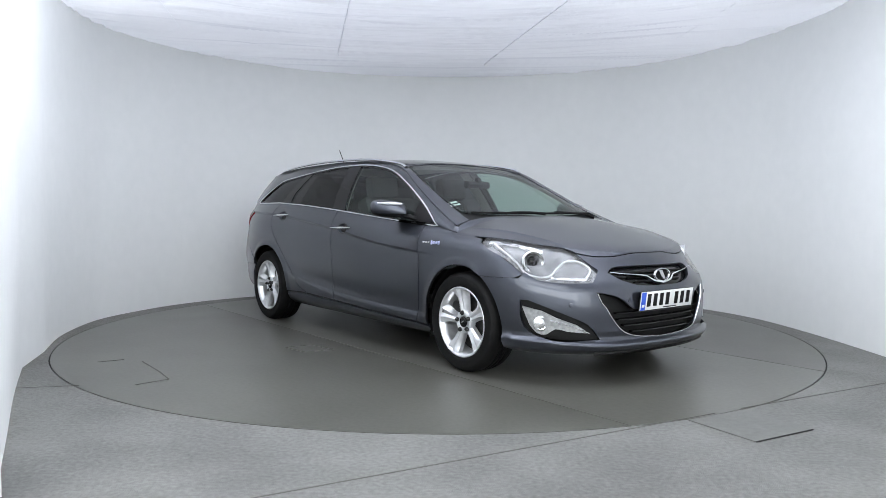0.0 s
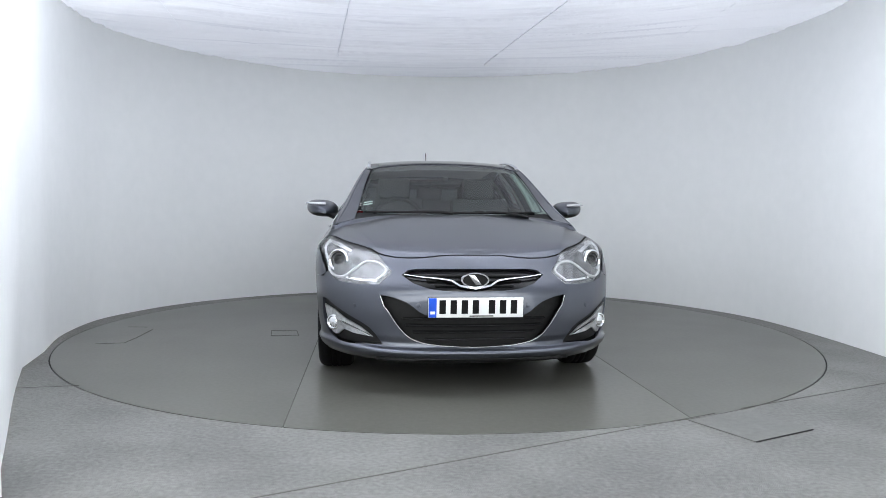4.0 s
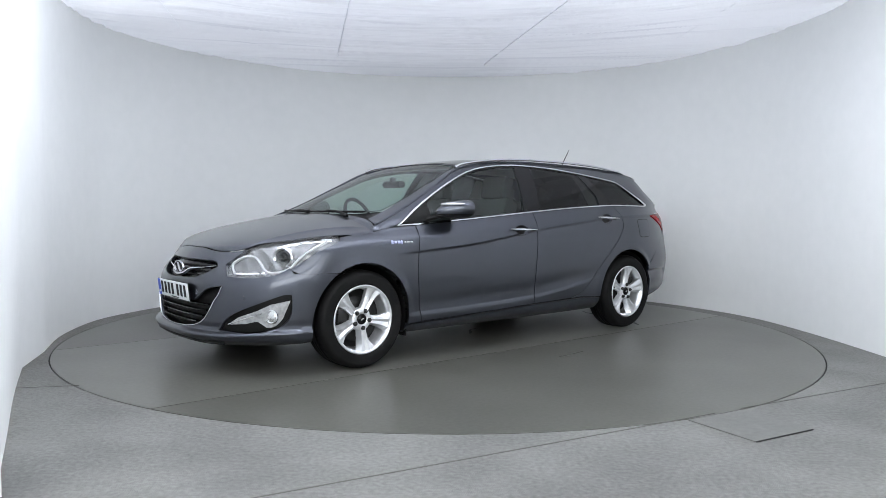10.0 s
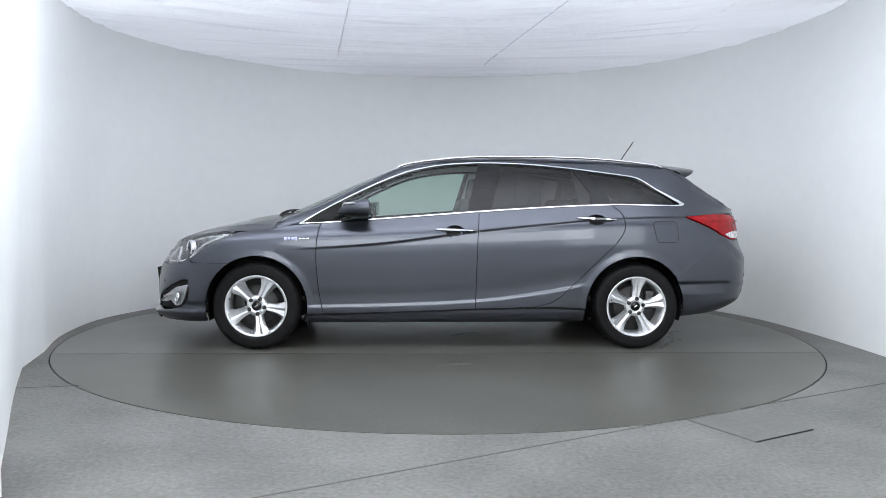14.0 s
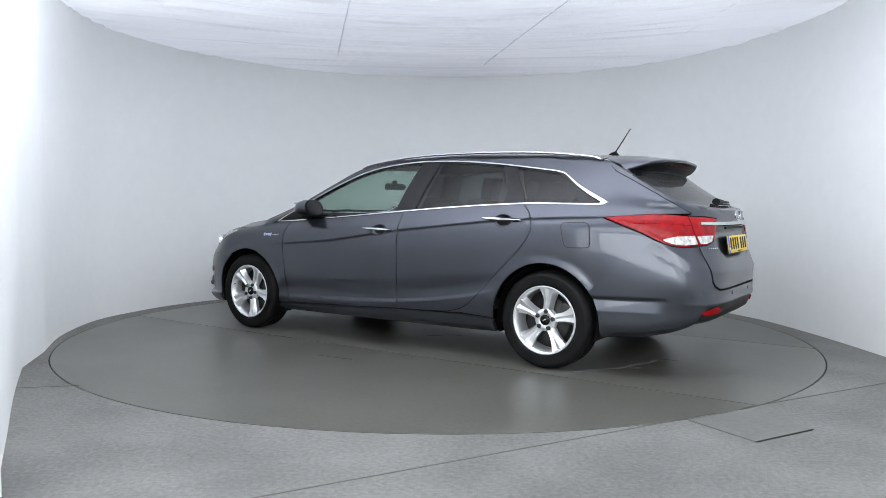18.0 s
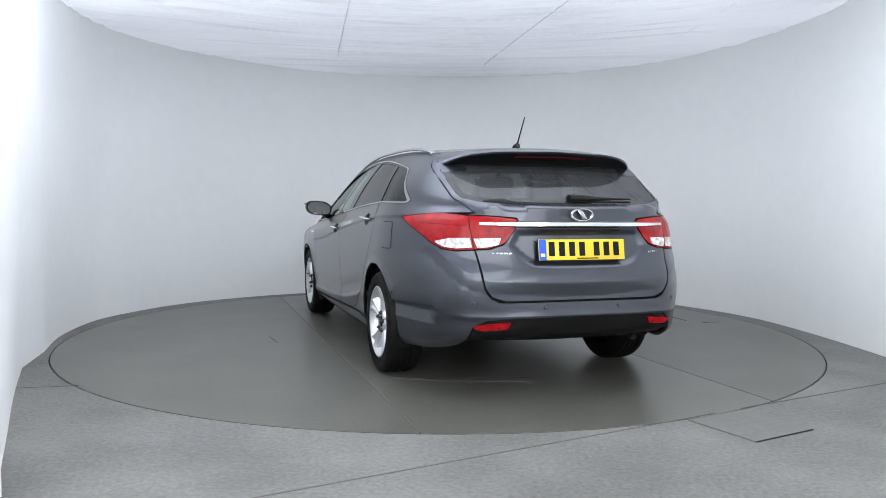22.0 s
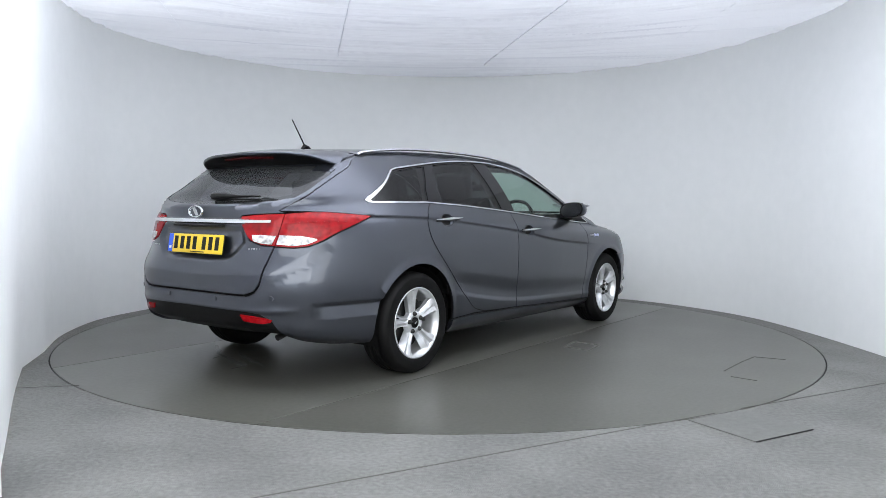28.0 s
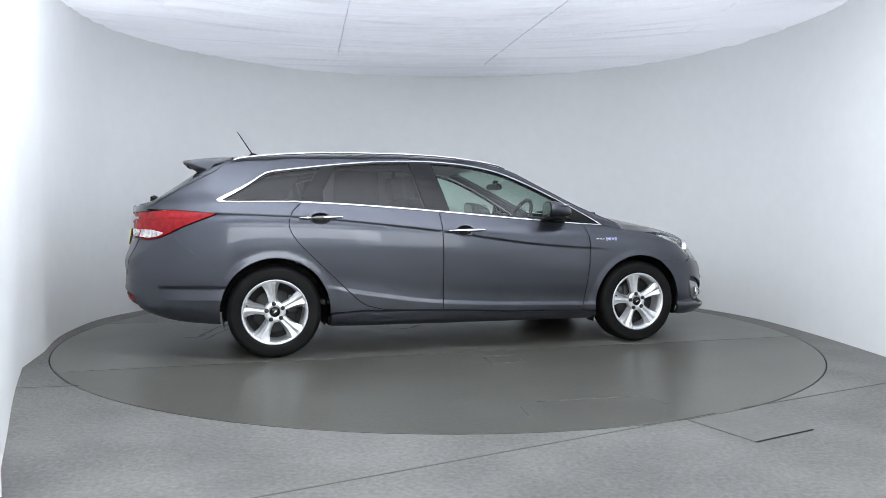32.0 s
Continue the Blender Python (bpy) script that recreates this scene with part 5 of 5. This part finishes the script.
# spoiler
n_y, n_x = 40, 8
edge_x = spline([(0, 3.395), (0.3, 3.375), (0.48, 3.325), (0.57, 3.270), (0.625, 3.19)])
edge_z = spline([(0, 1.366), (0.3, 1.359), (0.48, 1.343), (0.57, 1.317), (0.625, 1.288)])
sv, sf, uv, uf, lv2, lf2 = [], [], [], [], [], []
for j in range(n_y + 1):
    y = -0.625 + 1.25 * j / n_y
    a = abs(y)
    ex, ez = float(edge_x(a)), float(edge_z(a))
    fx = 3.045 if a < 0.56 else 3.045 + (a - 0.56) * 1.2
    fz = cast("top", fx, y * 0.985)[0].z + 0.001
    mid = cast("top", 3.12, y * 0.985)[0].z + 0.004
    for i in range(n_x + 1):
        t = i / n_x
        z = fz * (1 - t) ** 2 + 2 * t * (1 - t) * (max(mid, (fz + ez) / 2 + 0.012)) + ez * t ** 2
        sv.append((fx + (ex - fx) * t, y, z))
    sv.append((ex + 0.004, y, ez - 0.006))
    sv.append((ex - 0.002, y, ez - 0.016))
    gz = 1.236 if a < 0.5 else 1.236 + (a - 0.5) * 0.12
    gx = 3.290 - 0.50 * a * a
    gx = min(gx, ex - 0.012)
    end = smooth_step(0.50, 0.60, a)
    gx, gz = gx * (1 - end) + (ex - 0.03) * end, gz * (1 - end) + (ez - 0.022) * end
    for i in range(6):
        t = i / 5
        uv.append((ex - 0.002 + (gx - ex) * t - 0.05 * math.sin(math.pi * t) * (1 - a / 0.64), y, ez - 0.016 + (min(gz, ez - 0.02) - ez + 0.016) * t))
w1 = n_x + 3
sf = [(j * w1 + i, j * w1 + i + 1, (j + 1) * w1 + i + 1, (j + 1) * w1 + i) for j in range(n_y) for i in range(w1 - 1)]
uf = [(j * 6 + i, j * 6 + i + 1, (j + 1) * 6 + i + 1, (j + 1) * 6 + i) for j in range(n_y) for i in range(5)]
spoiler = on_car("spoiler", (sv, sf), PAINT, tailgate)
on_car("spoiler_underside", (uv, uf), BLACK, tailgate, "black underside of the roof spoiler")
BRAKE_RED = material("dark_red_brake_lens", (0.035, 0.001, 0.0015), 0.5, Specular_IOR_Level=0.05)
bm = bmesh.new()
for i in range(13):
    y = -0.21 + 0.42 * i / 12
    box_bm(bm, float(edge_x(abs(y))) - 0.034, y, float(edge_z(abs(y))) - 0.029, 0.014, 0.0355, 0.022)
part("third_brake_lamp", bm, BRAKE_RED, tailgate, "dark red high brake lamp strip")
for s in (1, -1):
    corner = ring([(3.052, 1.333), (3.10, 1.316), (3.155, 1.272), (3.25, 1.2225)], [(x, float(RAIL_Z(x)) - 0.002) for x in np.linspace(3.25, 3.052, 8)])
    vf = patch("side", corner, 0.015, 0.001)
    on_car("tailgate_corner", vf if s > 0 else flip(vf), PAINT, tailgate)
    cap_line = ring([(3.046, 0.50), (3.30, 0.50)], [(x, float(RAIL_Y(x)) + 0.001) for x in np.linspace(3.27, 3.046, 8)])
    vf = patch("top", cap_line, 0.015, 0.0, -0.001, 0.01)
    on_car("tailgate_corner", vf if s > 0 else flip(vf), PAINT, tailgate)
# rear wiper, aerial, washer details
wp = [cast("rear", -0.01 + 0.40 * i / 10, 1.070 - 0.0 * i, 0.022)[0] for i in range(11)]
on_car("rear_wiper", tube(wp, [0.028, 0.027, 0.025, 0.022, 0.018, 0.014, 0.011, 0.009, 0.008, 0.007, 0.006], 8, 0.8), BLACK, tailgate, "black rear wiper arm")
on_car("rear_wiper_blade", tube([cast("rear", 0.02 + 0.37 * i / 10, 1.064, 0.008)[0] for i in range(11)], 0.006, 6), BLACK, tailgate)
aerial = on_car("aerial_base", ([Vector(v) for v in tube([(2.83, 0, 1.412), (2.86, 0, 1.428), (2.885, 0, 1.438), (2.91, 0, 1.416)], [0.012, 0.022, 0.020, 0.012], 10, 0.7)[0]], tube([(0, 0, 0), (1, 0, 0), (2, 0, 0), (3, 0, 0)], 0.1, 10)[1]), BLACK)
on_car("aerial_rod", tube([(2.880, 0, 1.432), (2.897, 0, 1.46), (2.995, 0, 1.606)], [0.0055, 0.0048, 0.0032], 8), BLACK, aerial)
for s in (1, -1):
    y0, y1 = (0.60, 0.02) if s == 1 else (0.02, -0.56)
    pts = [cast("top", 0.11 + 0.10 * (abs(y0 + (y1 - y0) * i / 16) / 0.6) ** 2 + 0.035, y0 + (y1 - y0) * i / 16, 0.008)[0] for i in range(17)]
    wiper = on_car("wiper", tube(pts, 0.008, 6), BLACK, None, "black windscreen wiper")
    on_car("wiper_arm", tube([cast("top", 0.125 + 0.06 * k / 6, (0.02 if s == 1 else -0.50) + 0.36 * k / 6, 0.008 + 0.006 * math.sin(math.pi * k / 6))[0] for k in range(7)], [0.013, 0.012, 0.010, 0.009, 0.008, 0.007, 0.006], 6), BLACK, wiper)
for view, spots in (("nose", ((-0.87, 0.318, 0.498), (-0.872, -0.30, 0.498), (-0.691, 0.647, 0.482), (-0.691, -0.647, 0.482))), ("tail", ((3.72, 0.625, 0.532), (3.72, -0.625, 0.532), (3.809, 0.23, 0.508), (3.809, -0.23, 0.508)))):
    for x, y, z in spots:
        p, n = cast(view, *(nose if view == "nose" else tail)(x, y, z), 0.001)
        lv3, lf3 = lathe([(0.013, -0.002), (0.012, 0.003), (0.009, 0.0035), (0.0005, 0.0035)], 16)
        m = Matrix.Translation(p) @ n.to_track_quat("Y", "Z").to_matrix().to_4x4()
        on_car("parking_sensor", ([m @ Vector(v) for v in lv3], lf3), PAINT, bumper if view == "nose" else rear_bumper)
# fuel flap on the left flank
flap = ring(curve([(2.885, 0.925), (2.90, 0.941), (2.93, 0.944), (3.02, 0.945), (3.05, 0.940), (3.062, 0.92)], 0.01), curve([(3.072, 0.83), (3.068, 0.803), (3.045, 0.795), (2.945, 0.794), (2.918, 0.802), (2.908, 0.825)], 0.01))
on_car("flap_gap", flip(patch("side", inset(flap, -0.0055), 0.03, 0.0, 0.0012, 0.0)), DARK_GAP)
on_car("fuel_flap", flip(patch("side", flap, 0.02, 0.0, 0.0030, 0.002)), PAINT)
# underbody, arch liners, exhaust
for cx in (0.0, 2.765):
    for s in (1, -1):
        verts, faces = [], []
        n = 28
        for i in range(n + 1):
            a = radians(-18 + 216 * i / n)
            for y in (0.50, 0.70, 0.865 if cx == 0 else 0.86):
                verts.append((cx + 0.352 * math.cos(a), s * y, 0.317 + 0.352 * math.sin(a)))
        faces = [(i * 3 + k, i * 3 + k + 1, (i + 1) * 3 + k + 1, (i + 1) * 3 + k) for i in range(n) for k in range(2)]
        faces.append(tuple(i * 3 for i in range(n + 1)))
        on_car("arch_liner", (verts, faces), BLACK)
bm = bmesh.new()
box_bm(bm, 1.38, 0, 0.235, 2.06, 1.60, 0.07, 0.02)
box_bm(bm, -0.22, 0, 0.245, 1.15, 1.0, 0.06, 0.02)
box_bm(bm, 2.95, 0, 0.34, 1.00, 1.0, 0.08, 0.02)
box_bm(bm, 1.38, 0, 0.33, 3.9, 0.9, 0.12, 0.02)
part("underbody", bm, BLACK, car, "", True, SHIFT)
on_car("exhaust_pipe", tube([(3.1, 0.44, 0.32), (3.38, 0.46, 0.305), (3.47, 0.47, 0.298), (3.535, 0.47, 0.280)], 0.018, 14), ALLOY_DARK, None, "dull steel exhaust tailpipe")
for s in (1, -1):
    for fx in (0.365,):
        bm = bmesh.new()
        box_bm(bm, fx, s * 0.80, 0.205, 0.012, 0.10, 0.07, 0.004)
        part("mud_flap", bm, BLACK, car, "", True, SHIFT)


# ---- wheels ----
def wheel(cx, s):
    hub = new("wheel")
    hub.parent = car
    hub.location = SHIFT + Vector((cx, s * 0.785, 0.317))
    if s < 0:
        hub.rotation_euler = (0, 0, math.pi)
    tv, tf = lathe([(0.210, -0.095), (0.222, -0.106), (0.262, -0.109), (0.292, -0.106), (0.306, -0.094), (0.313, -0.080), (0.316, -0.062), (0.3165, -0.036), (0.310, -0.034), (0.310, -0.028), (0.317, -0.026), (0.317, -0.004), (0.310, -0.003), (0.310, 0.003), (0.317, 0.004), (0.317, 0.026), (0.310, 0.028), (0.310, 0.034),
                    (0.3165, 0.036), (0.316, 0.062), (0.313, 0.080), (0.306, 0.094), (0.299, 0.101), (0.292, 0.106), (0.285, 0.1085), (0.279, 0.1085), (0.262, 0.109), (0.240, 0.1085), (0.228, 0.106), (0.219, 0.098), (0.210, 0.090)], 72)
    mesh_ob("tyre", tv, tf, RUBBER, hub, "black road tyre")
    rv, rf = lathe([(0.188, -0.09), (0.192, -0.02), (0.197, 0.050), (0.202, 0.078), (0.212, 0.090), (0.221, 0.098), (0.2235, 0.102), (0.220, 0.105), (0.214, 0.104), (0.207, 0.097), (0.201, 0.085)], 72)
    mesh_ob("rim", rv, rf, ALLOY, hub, "silver five-spoke alloy rim")
    bv, bf = lathe([(0.0005, 0.012), (0.145, 0.012), (0.148, 0.006), (0.148, -0.014), (0.19, -0.02), (0.205, -0.03)], 48)
    mesh_ob("brake_disc", bv, bf, ALLOY_DARK, hub)
    dv, df = lathe([(0.0005, -0.03), (0.204, -0.03)], 32)
    mesh_ob("brake_shield", dv, df, BLACK, hub)
    bm = bmesh.new()
    box_bm(bm, 0.12 if cx < 1 else -0.12, 0.02, 0.05, 0.07, 0.05, 0.13, 0.012)
    part("brake_caliper", bm, ALLOY_DARK, hub)
    # spoke: (radius, half width, height of ridge, height of edge)
    rows = ((0.046, 0.032, 0.080, 0.072), (0.070, 0.031, 0.081, 0.068), (0.098, 0.032, 0.083, 0.066), (0.130, 0.036, 0.087, 0.068), (0.160, 0.044, 0.091, 0.073), (0.184, 0.054, 0.096, 0.082), (0.203, 0.064, 0.100, 0.092), (0.214, 0.070, 0.101, 0.097))
    sv, sf = [], []
    cols = 7
    for r, hw, hr, he in rows:
        skew = 0.25 * (r - 0.05) / 0.17
        for k, (off, h) in enumerate(((-1.0, he - 0.030), (-1.0, he), (-0.72, he + (hr - he) * 0.75), (-0.30 - skew * 0.3, hr), (0.02, hr - 0.010), (0.55, he + (hr - he) * 0.85), (1.0, he - 0.028))):
            y = off * hw
            x = math.sqrt(max(r * r - y * y, 1e-6))
            sv.append((x, h, y))
    for i in range(len(rows) - 1):
        for k in range(cols - 1):
            sf.append((i * cols + k, i * cols + k + 1, (i + 1) * cols + k + 1, (i + 1) * cols + k))
    start = (10 if s > 0 else 46) if cx < 1 else (10 if s > 0 else 26)
    for k in range(5):
        c, sn = math.cos(radians(start + 72 * k)), math.sin(radians(start + 72 * k))
        ob = mesh_ob("spoke", [(x * c - z * sn, y, x * sn + z * c) for x, y, z in sv], [f[::-1] for f in sf], ALLOY, hub)
        ob.data.set_sharp_from_angle(angle=radians(20))
    hv, hf = lathe([(0.076, 0.045), (0.073, 0.074), (0.068, 0.081), (0.050, 0.083), (0.036, 0.081), (0.033, 0.076), (0.0005, 0.076)], 48)
    mesh_ob("hub", hv, hf, ALLOY, hub)
    cv, cf = lathe([(0.034, 0.078), (0.033, 0.085), (0.028, 0.088), (0.0005, 0.089)], 32)
    cap = mesh_ob("centre_cap", cv, cf, GLOSS_BLACK, hub, "black centre cap with a plain silver mark")
    for k in range(5):
        a = radians(start + 72 * k)
        nv, nf = lathe([(0.0145, 0.080), (0.0145, 0.0895), (0.0115, 0.0905), (0.0100, 0.084), (0.0090, 0.084), (0.0090, 0.097), (0.0075, 0.100), (0.0005, 0.100)], 12)
        mesh_ob("wheel_nut", [(x + 0.057 * math.cos(a), y, z + 0.057 * math.sin(a)) for x, y, z in nv], nf, ALLOY_DARK, hub)
    bm = bmesh.new()
    box_bm(bm, 0, 0.0895, 0, 0.026, 0.002, 0.009, 0.001, Matrix.Rotation(radians(35), 4, "Y"))
    part("cap_mark", bm, CHROME, cap)
    vv, vf = tube([(0.195, 0.075, 0.05), (0.185, 0.105, 0.047)], 0.004, 6)
    mesh_ob("valve", vv, vf, BLACK, hub)


for cx in (0.0, 2.77):
    for s in (1, -1):
        wheel(cx, s)


# ---- door mirrors ----
def mirror(s, door):
    """A shell that widens from a rounded nose to the flat rear face."""
    rows = ((0.590, 0.06, 0.20), (0.612, 0.36, 0.44), (0.650, 0.66, 0.68), (0.700, 0.88, 0.88), (0.750, 0.99, 0.98), (0.790, 1.0, 1.0), (0.802, 0.97, 0.97))
    n = 28
    upper, lower, uf, lf = [], [], [], []
    rings = []
    for x, ky, kz in rows:
        cy = 0.930 - 0.030 * (1 - ky)
        cz = 1.024 - 0.032 * (1 - kz)
        line = []
        for i in range(n):
            a = 2 * math.pi * i / n
            c, sn = math.cos(a), math.sin(a)
            line.append((x + 0.012 * c * ky, s * (cy + 0.115 * ky * math.copysign(abs(c) ** 0.75, c)), cz + (0.064 if sn > 0 else 0.062) * kz * math.copysign(abs(sn) ** 0.8, sn) + 0.012 * c * kz))
        rings.append(line)
    verts = [p for r in rings for p in r]
    fu, fl = [], []
    for j in range(len(rows) - 1):
        for i in range(n):
            f = (j * n + i, j * n + (i + 1) % n, (j + 1) * n + (i + 1) % n, (j + 1) * n + i)
            (fu if (i <= n // 2 + 2 or i >= n - 3) else fl).append(f if s > 0 else f[::-1])
    fu.append(tuple(range(n)) if s < 0 else tuple(range(n))[::-1])
    shell = on_car("door_mirror", (verts, fu), PAINT, None, "grey door mirror with black base and white repeater")
    on_car("mirror_base", (verts, fl), BLACK, shell)
    last = rings[-1]
    cy, cz = sum(p[1] for p in last) / n, sum(p[2] for p in last) / n
    face = [(p[0] + 0.0015, cy + (p[1] - cy) * 0.985, cz + (p[2] - cz) * 0.98) for p in last]
    on_car("mirror_bezel", (face, [tuple(range(n)) if s > 0 else tuple(range(n))[::-1]]), BLACK, shell)
    face = [(p[0] + 0.003, cy + (p[1] - cy) * 0.88, cz + (p[2] - cz) * 0.88) for p in last]
    on_car("mirror_glass", (face, [tuple(range(n)) if s > 0 else tuple(range(n))[::-1]]), MIRROR, shell, "mirror glass")
    strip = []
    for i in range(12):
        t = i / 11
        strip.append((0.640 + 0.085 * t ** 1.6 - 0.010, s * (0.900 + 0.146 * t ** 0.8), 1.058 + 0.004 * t))
    on_car("repeater", tube(strip, [0.005 + 0.005 * math.sin(math.pi * min(1, 0.2 + 0.8 * k / 11)) for k in range(12)], 8), DRL, shell, "white indicator repeater")
    on_car("mirror_arm", tube([(0.565, s * 0.800, 0.950), (0.62, s * 0.845, 0.968), (0.68, s * 0.90, 0.985)], [0.030, 0.028, 0.022], 10, 0.7), BLACK, shell)
    sail = ring([(0.36, 0.928), (0.60, 0.945)], [(0.60, 1.070), (0.45, 0.990)])
    sv2 = patch("side", sail, 0.03, 0.0, 0.003, 0.006)
    on_car("mirror_sail", sv2 if s > 0 else flip(sv2), BLACK, shell)


MIRROR = material("mirror_silver", (0.26, 0.265, 0.27), 0.04, 1.0)
mirror(1, front_door[0])
mirror(-1, front_door[1])

# ---- cabin ----
CLOTH = material("dark_seat_cloth", (0.035, 0.035, 0.038), 0.9)
mottle(CLOTH, 9.0, (0.030, 0.030, 0.033), (0.055, 0.055, 0.058), 2.0, second=3.0)
TRIM = material("pale_cabin_trim", (0.28, 0.28, 0.26), 0.75)
mottle(TRIM, 6.0, (0.38, 0.38, 0.36), (0.46, 0.46, 0.43), 3.0)
DASH = material("dash_plastic", (0.030, 0.030, 0.032), 0.6)
mottle(DASH, 8.0, (0.024, 0.024, 0.026), (0.038, 0.038, 0.040), 2.0)


def cushion(name, w, d, h, m, parent, mat=CLOTH, crown=0.03):
    bm = bmesh.new()
    box_bm(bm, 0, 0, 0, d, w, h, min(h, d) * 0.32)
    bmesh.ops.subdivide_edges(bm, edges=[e for e in bm.edges if e.calc_length() > 0.12], cuts=2, use_grid_fill=True)
    for v in bm.verts:
        v.co.z += crown * (abs(v.co.y) / (w / 2)) ** 2 * (1 if v.co.z > 0 else 0)
    bmesh.ops.transform(bm, matrix=m, verts=bm.verts)
    return part(name, bm, mat, parent)


def seat(name, x, y, w):
    s0 = new(name)
    s0.parent = car
    s0.location = SHIFT + Vector((x, y, 0))
    cushion("seat_cushion", w, 0.50, 0.16, Matrix.Translation((0, 0, 0.52)) @ Matrix.Rotation(radians(-8), 4, "Y"), s0)
    cushion("backrest", w, 0.60, 0.13, Matrix.Translation((0.34, 0, 0.82)) @ Matrix.Rotation(radians(-68), 4, "Y"), s0)
    return s0


for y in (0.37, -0.37):
    s0 = seat("front_seat", 1.18, y, 0.50)
    cushion("headrest", 0.27, 0.19, 0.09, Matrix.Translation((0.50, 0, 1.195)) @ Matrix.Rotation(radians(-78), 4, "Y"), s0)
    for k in (-0.06, 0.06):
        mesh_ob("headrest_post", *tube([(0.455, k, 1.08), (0.48, k, 1.14)], 0.006, 6), SATIN, s0)
bench = seat("rear_bench", 2.02, 0, 1.30)
for y in (0.40, 0.0, -0.40):
    cushion("headrest", 0.25, 0.15, 0.08, Matrix.Translation((0.475, y, 1.155)) @ Matrix.Rotation(radians(-78), 4, "Y"), bench)
bm = bmesh.new()
box_bm(bm, 0.42, 0, 0.80, 0.60, 1.46, 0.26, 0.06)
box_bm(bm, 0.30, 0, 0.90, 0.36, 1.38, 0.06, 0.025)
box_bm(bm, 0.66, 0.37, 0.93, 0.16, 0.36, 0.08, 0.03)
part("dashboard", bm, DASH, car, "", True, SHIFT)
wheel_c, tilt_m = Vector((0.80, 0.37, 0.93)), Matrix.Translation((0.80, 0.37, 0.93)) @ Matrix.Rotation(radians(66), 4, "Y")
ringp = [tilt_m @ Vector((0.185 * math.cos(2 * math.pi * i / 32), 0.185 * math.sin(2 * math.pi * i / 32), 0)) for i in range(33)]
steer = on_car("steering_wheel", tube(ringp, 0.015, 8, 1.0, False), BLACK)
for a in (0, 90, 180):
    on_car("wheel_spoke", tube([wheel_c, tilt_m @ Vector((0.18 * math.sin(radians(a + 90)) * -1 if a == 90 else 0.0, 0.18 * math.cos(radians(a)) if a != 90 else 0.0, 0))], 0.018, 6, 0.6), BLACK, steer)
on_car("mirror_inside", tube([(0.88, -0.11, 1.215), (0.88, 0.11, 1.215)], 0.032, 10, 0.9), BLACK, None, "black rear-view mirror")
bm = bmesh.new()
box_bm(bm, 0.87, 0, 1.252, 0.04, 0.04, 0.04, 0.01)
part("mirror_mount", bm, BLACK, car, "", True, SHIFT)
head_half = [(x, float(RAIL_Y(x)) - 0.03) for x in np.linspace(1.12, 3.0, 24)]
on_car("headlining", patch("top", ring(head_half, [(x, -y) for x, y in reversed(head_half)]), 0.08, 0.0, -0.045, 0.0), TRIM)
for k, (a, b, c) in enumerate(((1.545, 1.70, 1.60), (2.36, 2.60, 2.30))):
    post = ring([(x, z) for x, z in along_low(a, b, 4)], along_top(1.78 if k == 0 else 2.47, 1.65 if k == 0 else 2.33, 4))
    both("pillar_trim", patch("side", post, 0.05, 0.0, -0.05, 0.0), TRIM)
both("door_card", patch("side", ring(along_low(0.50, 2.39), [(2.38, 0.45), (0.50, 0.40)]), 0.08, 0.0, -0.07, 0.0), DASH)
bm = bmesh.new()
box_bm(bm, 3.0, 0, 0.72, 1.0, 1.30, 0.04, 0.01)
part("load_cover", bm, DASH, car, "", True, SHIFT)
bm = bmesh.new()
box_bm(bm, 1.4, 0, 0.36, 2.3, 1.50, 0.04, 0.01)
part("cabin_floor", bm, DASH, car, "", True, SHIFT)
# small pale sticker inside the screen, plain bars
for k in range(2):
    sticker = patch("top", [(0.40 + 0.035 * k, 0.56), (0.42 + 0.035 * k, 0.56), (0.42 + 0.035 * k, 0.65), (0.40 + 0.035 * k, 0.65)], 0.05, 0.0, -0.009, 0.0)
    on_car("screen_sticker", sticker, PLATE_W, None, "small white sticker bars inside the windscreen")
tagged(car, "dark grey metallic estate car with silver alloy wheels on the turntable", "car")


# ---- motion ----
def motions():
    """The turntable carries the car round, clockwise seen from above; it gathers speed in the first two seconds."""
    angle = [(0, 116.25), (0.5, 114.13), (1, 110.7), (1.5, 106.5), (2, 101.85), (2.5, 97.25)] + [(t, 120.40 - 9.258 * t) for t in range(4, 33, 2)]
    for thing in (car, turntable):
        walk(thing, [(t, pose(0, 0, 0, 0, 0, a + 11.9)) for t, a in angle])


motions()
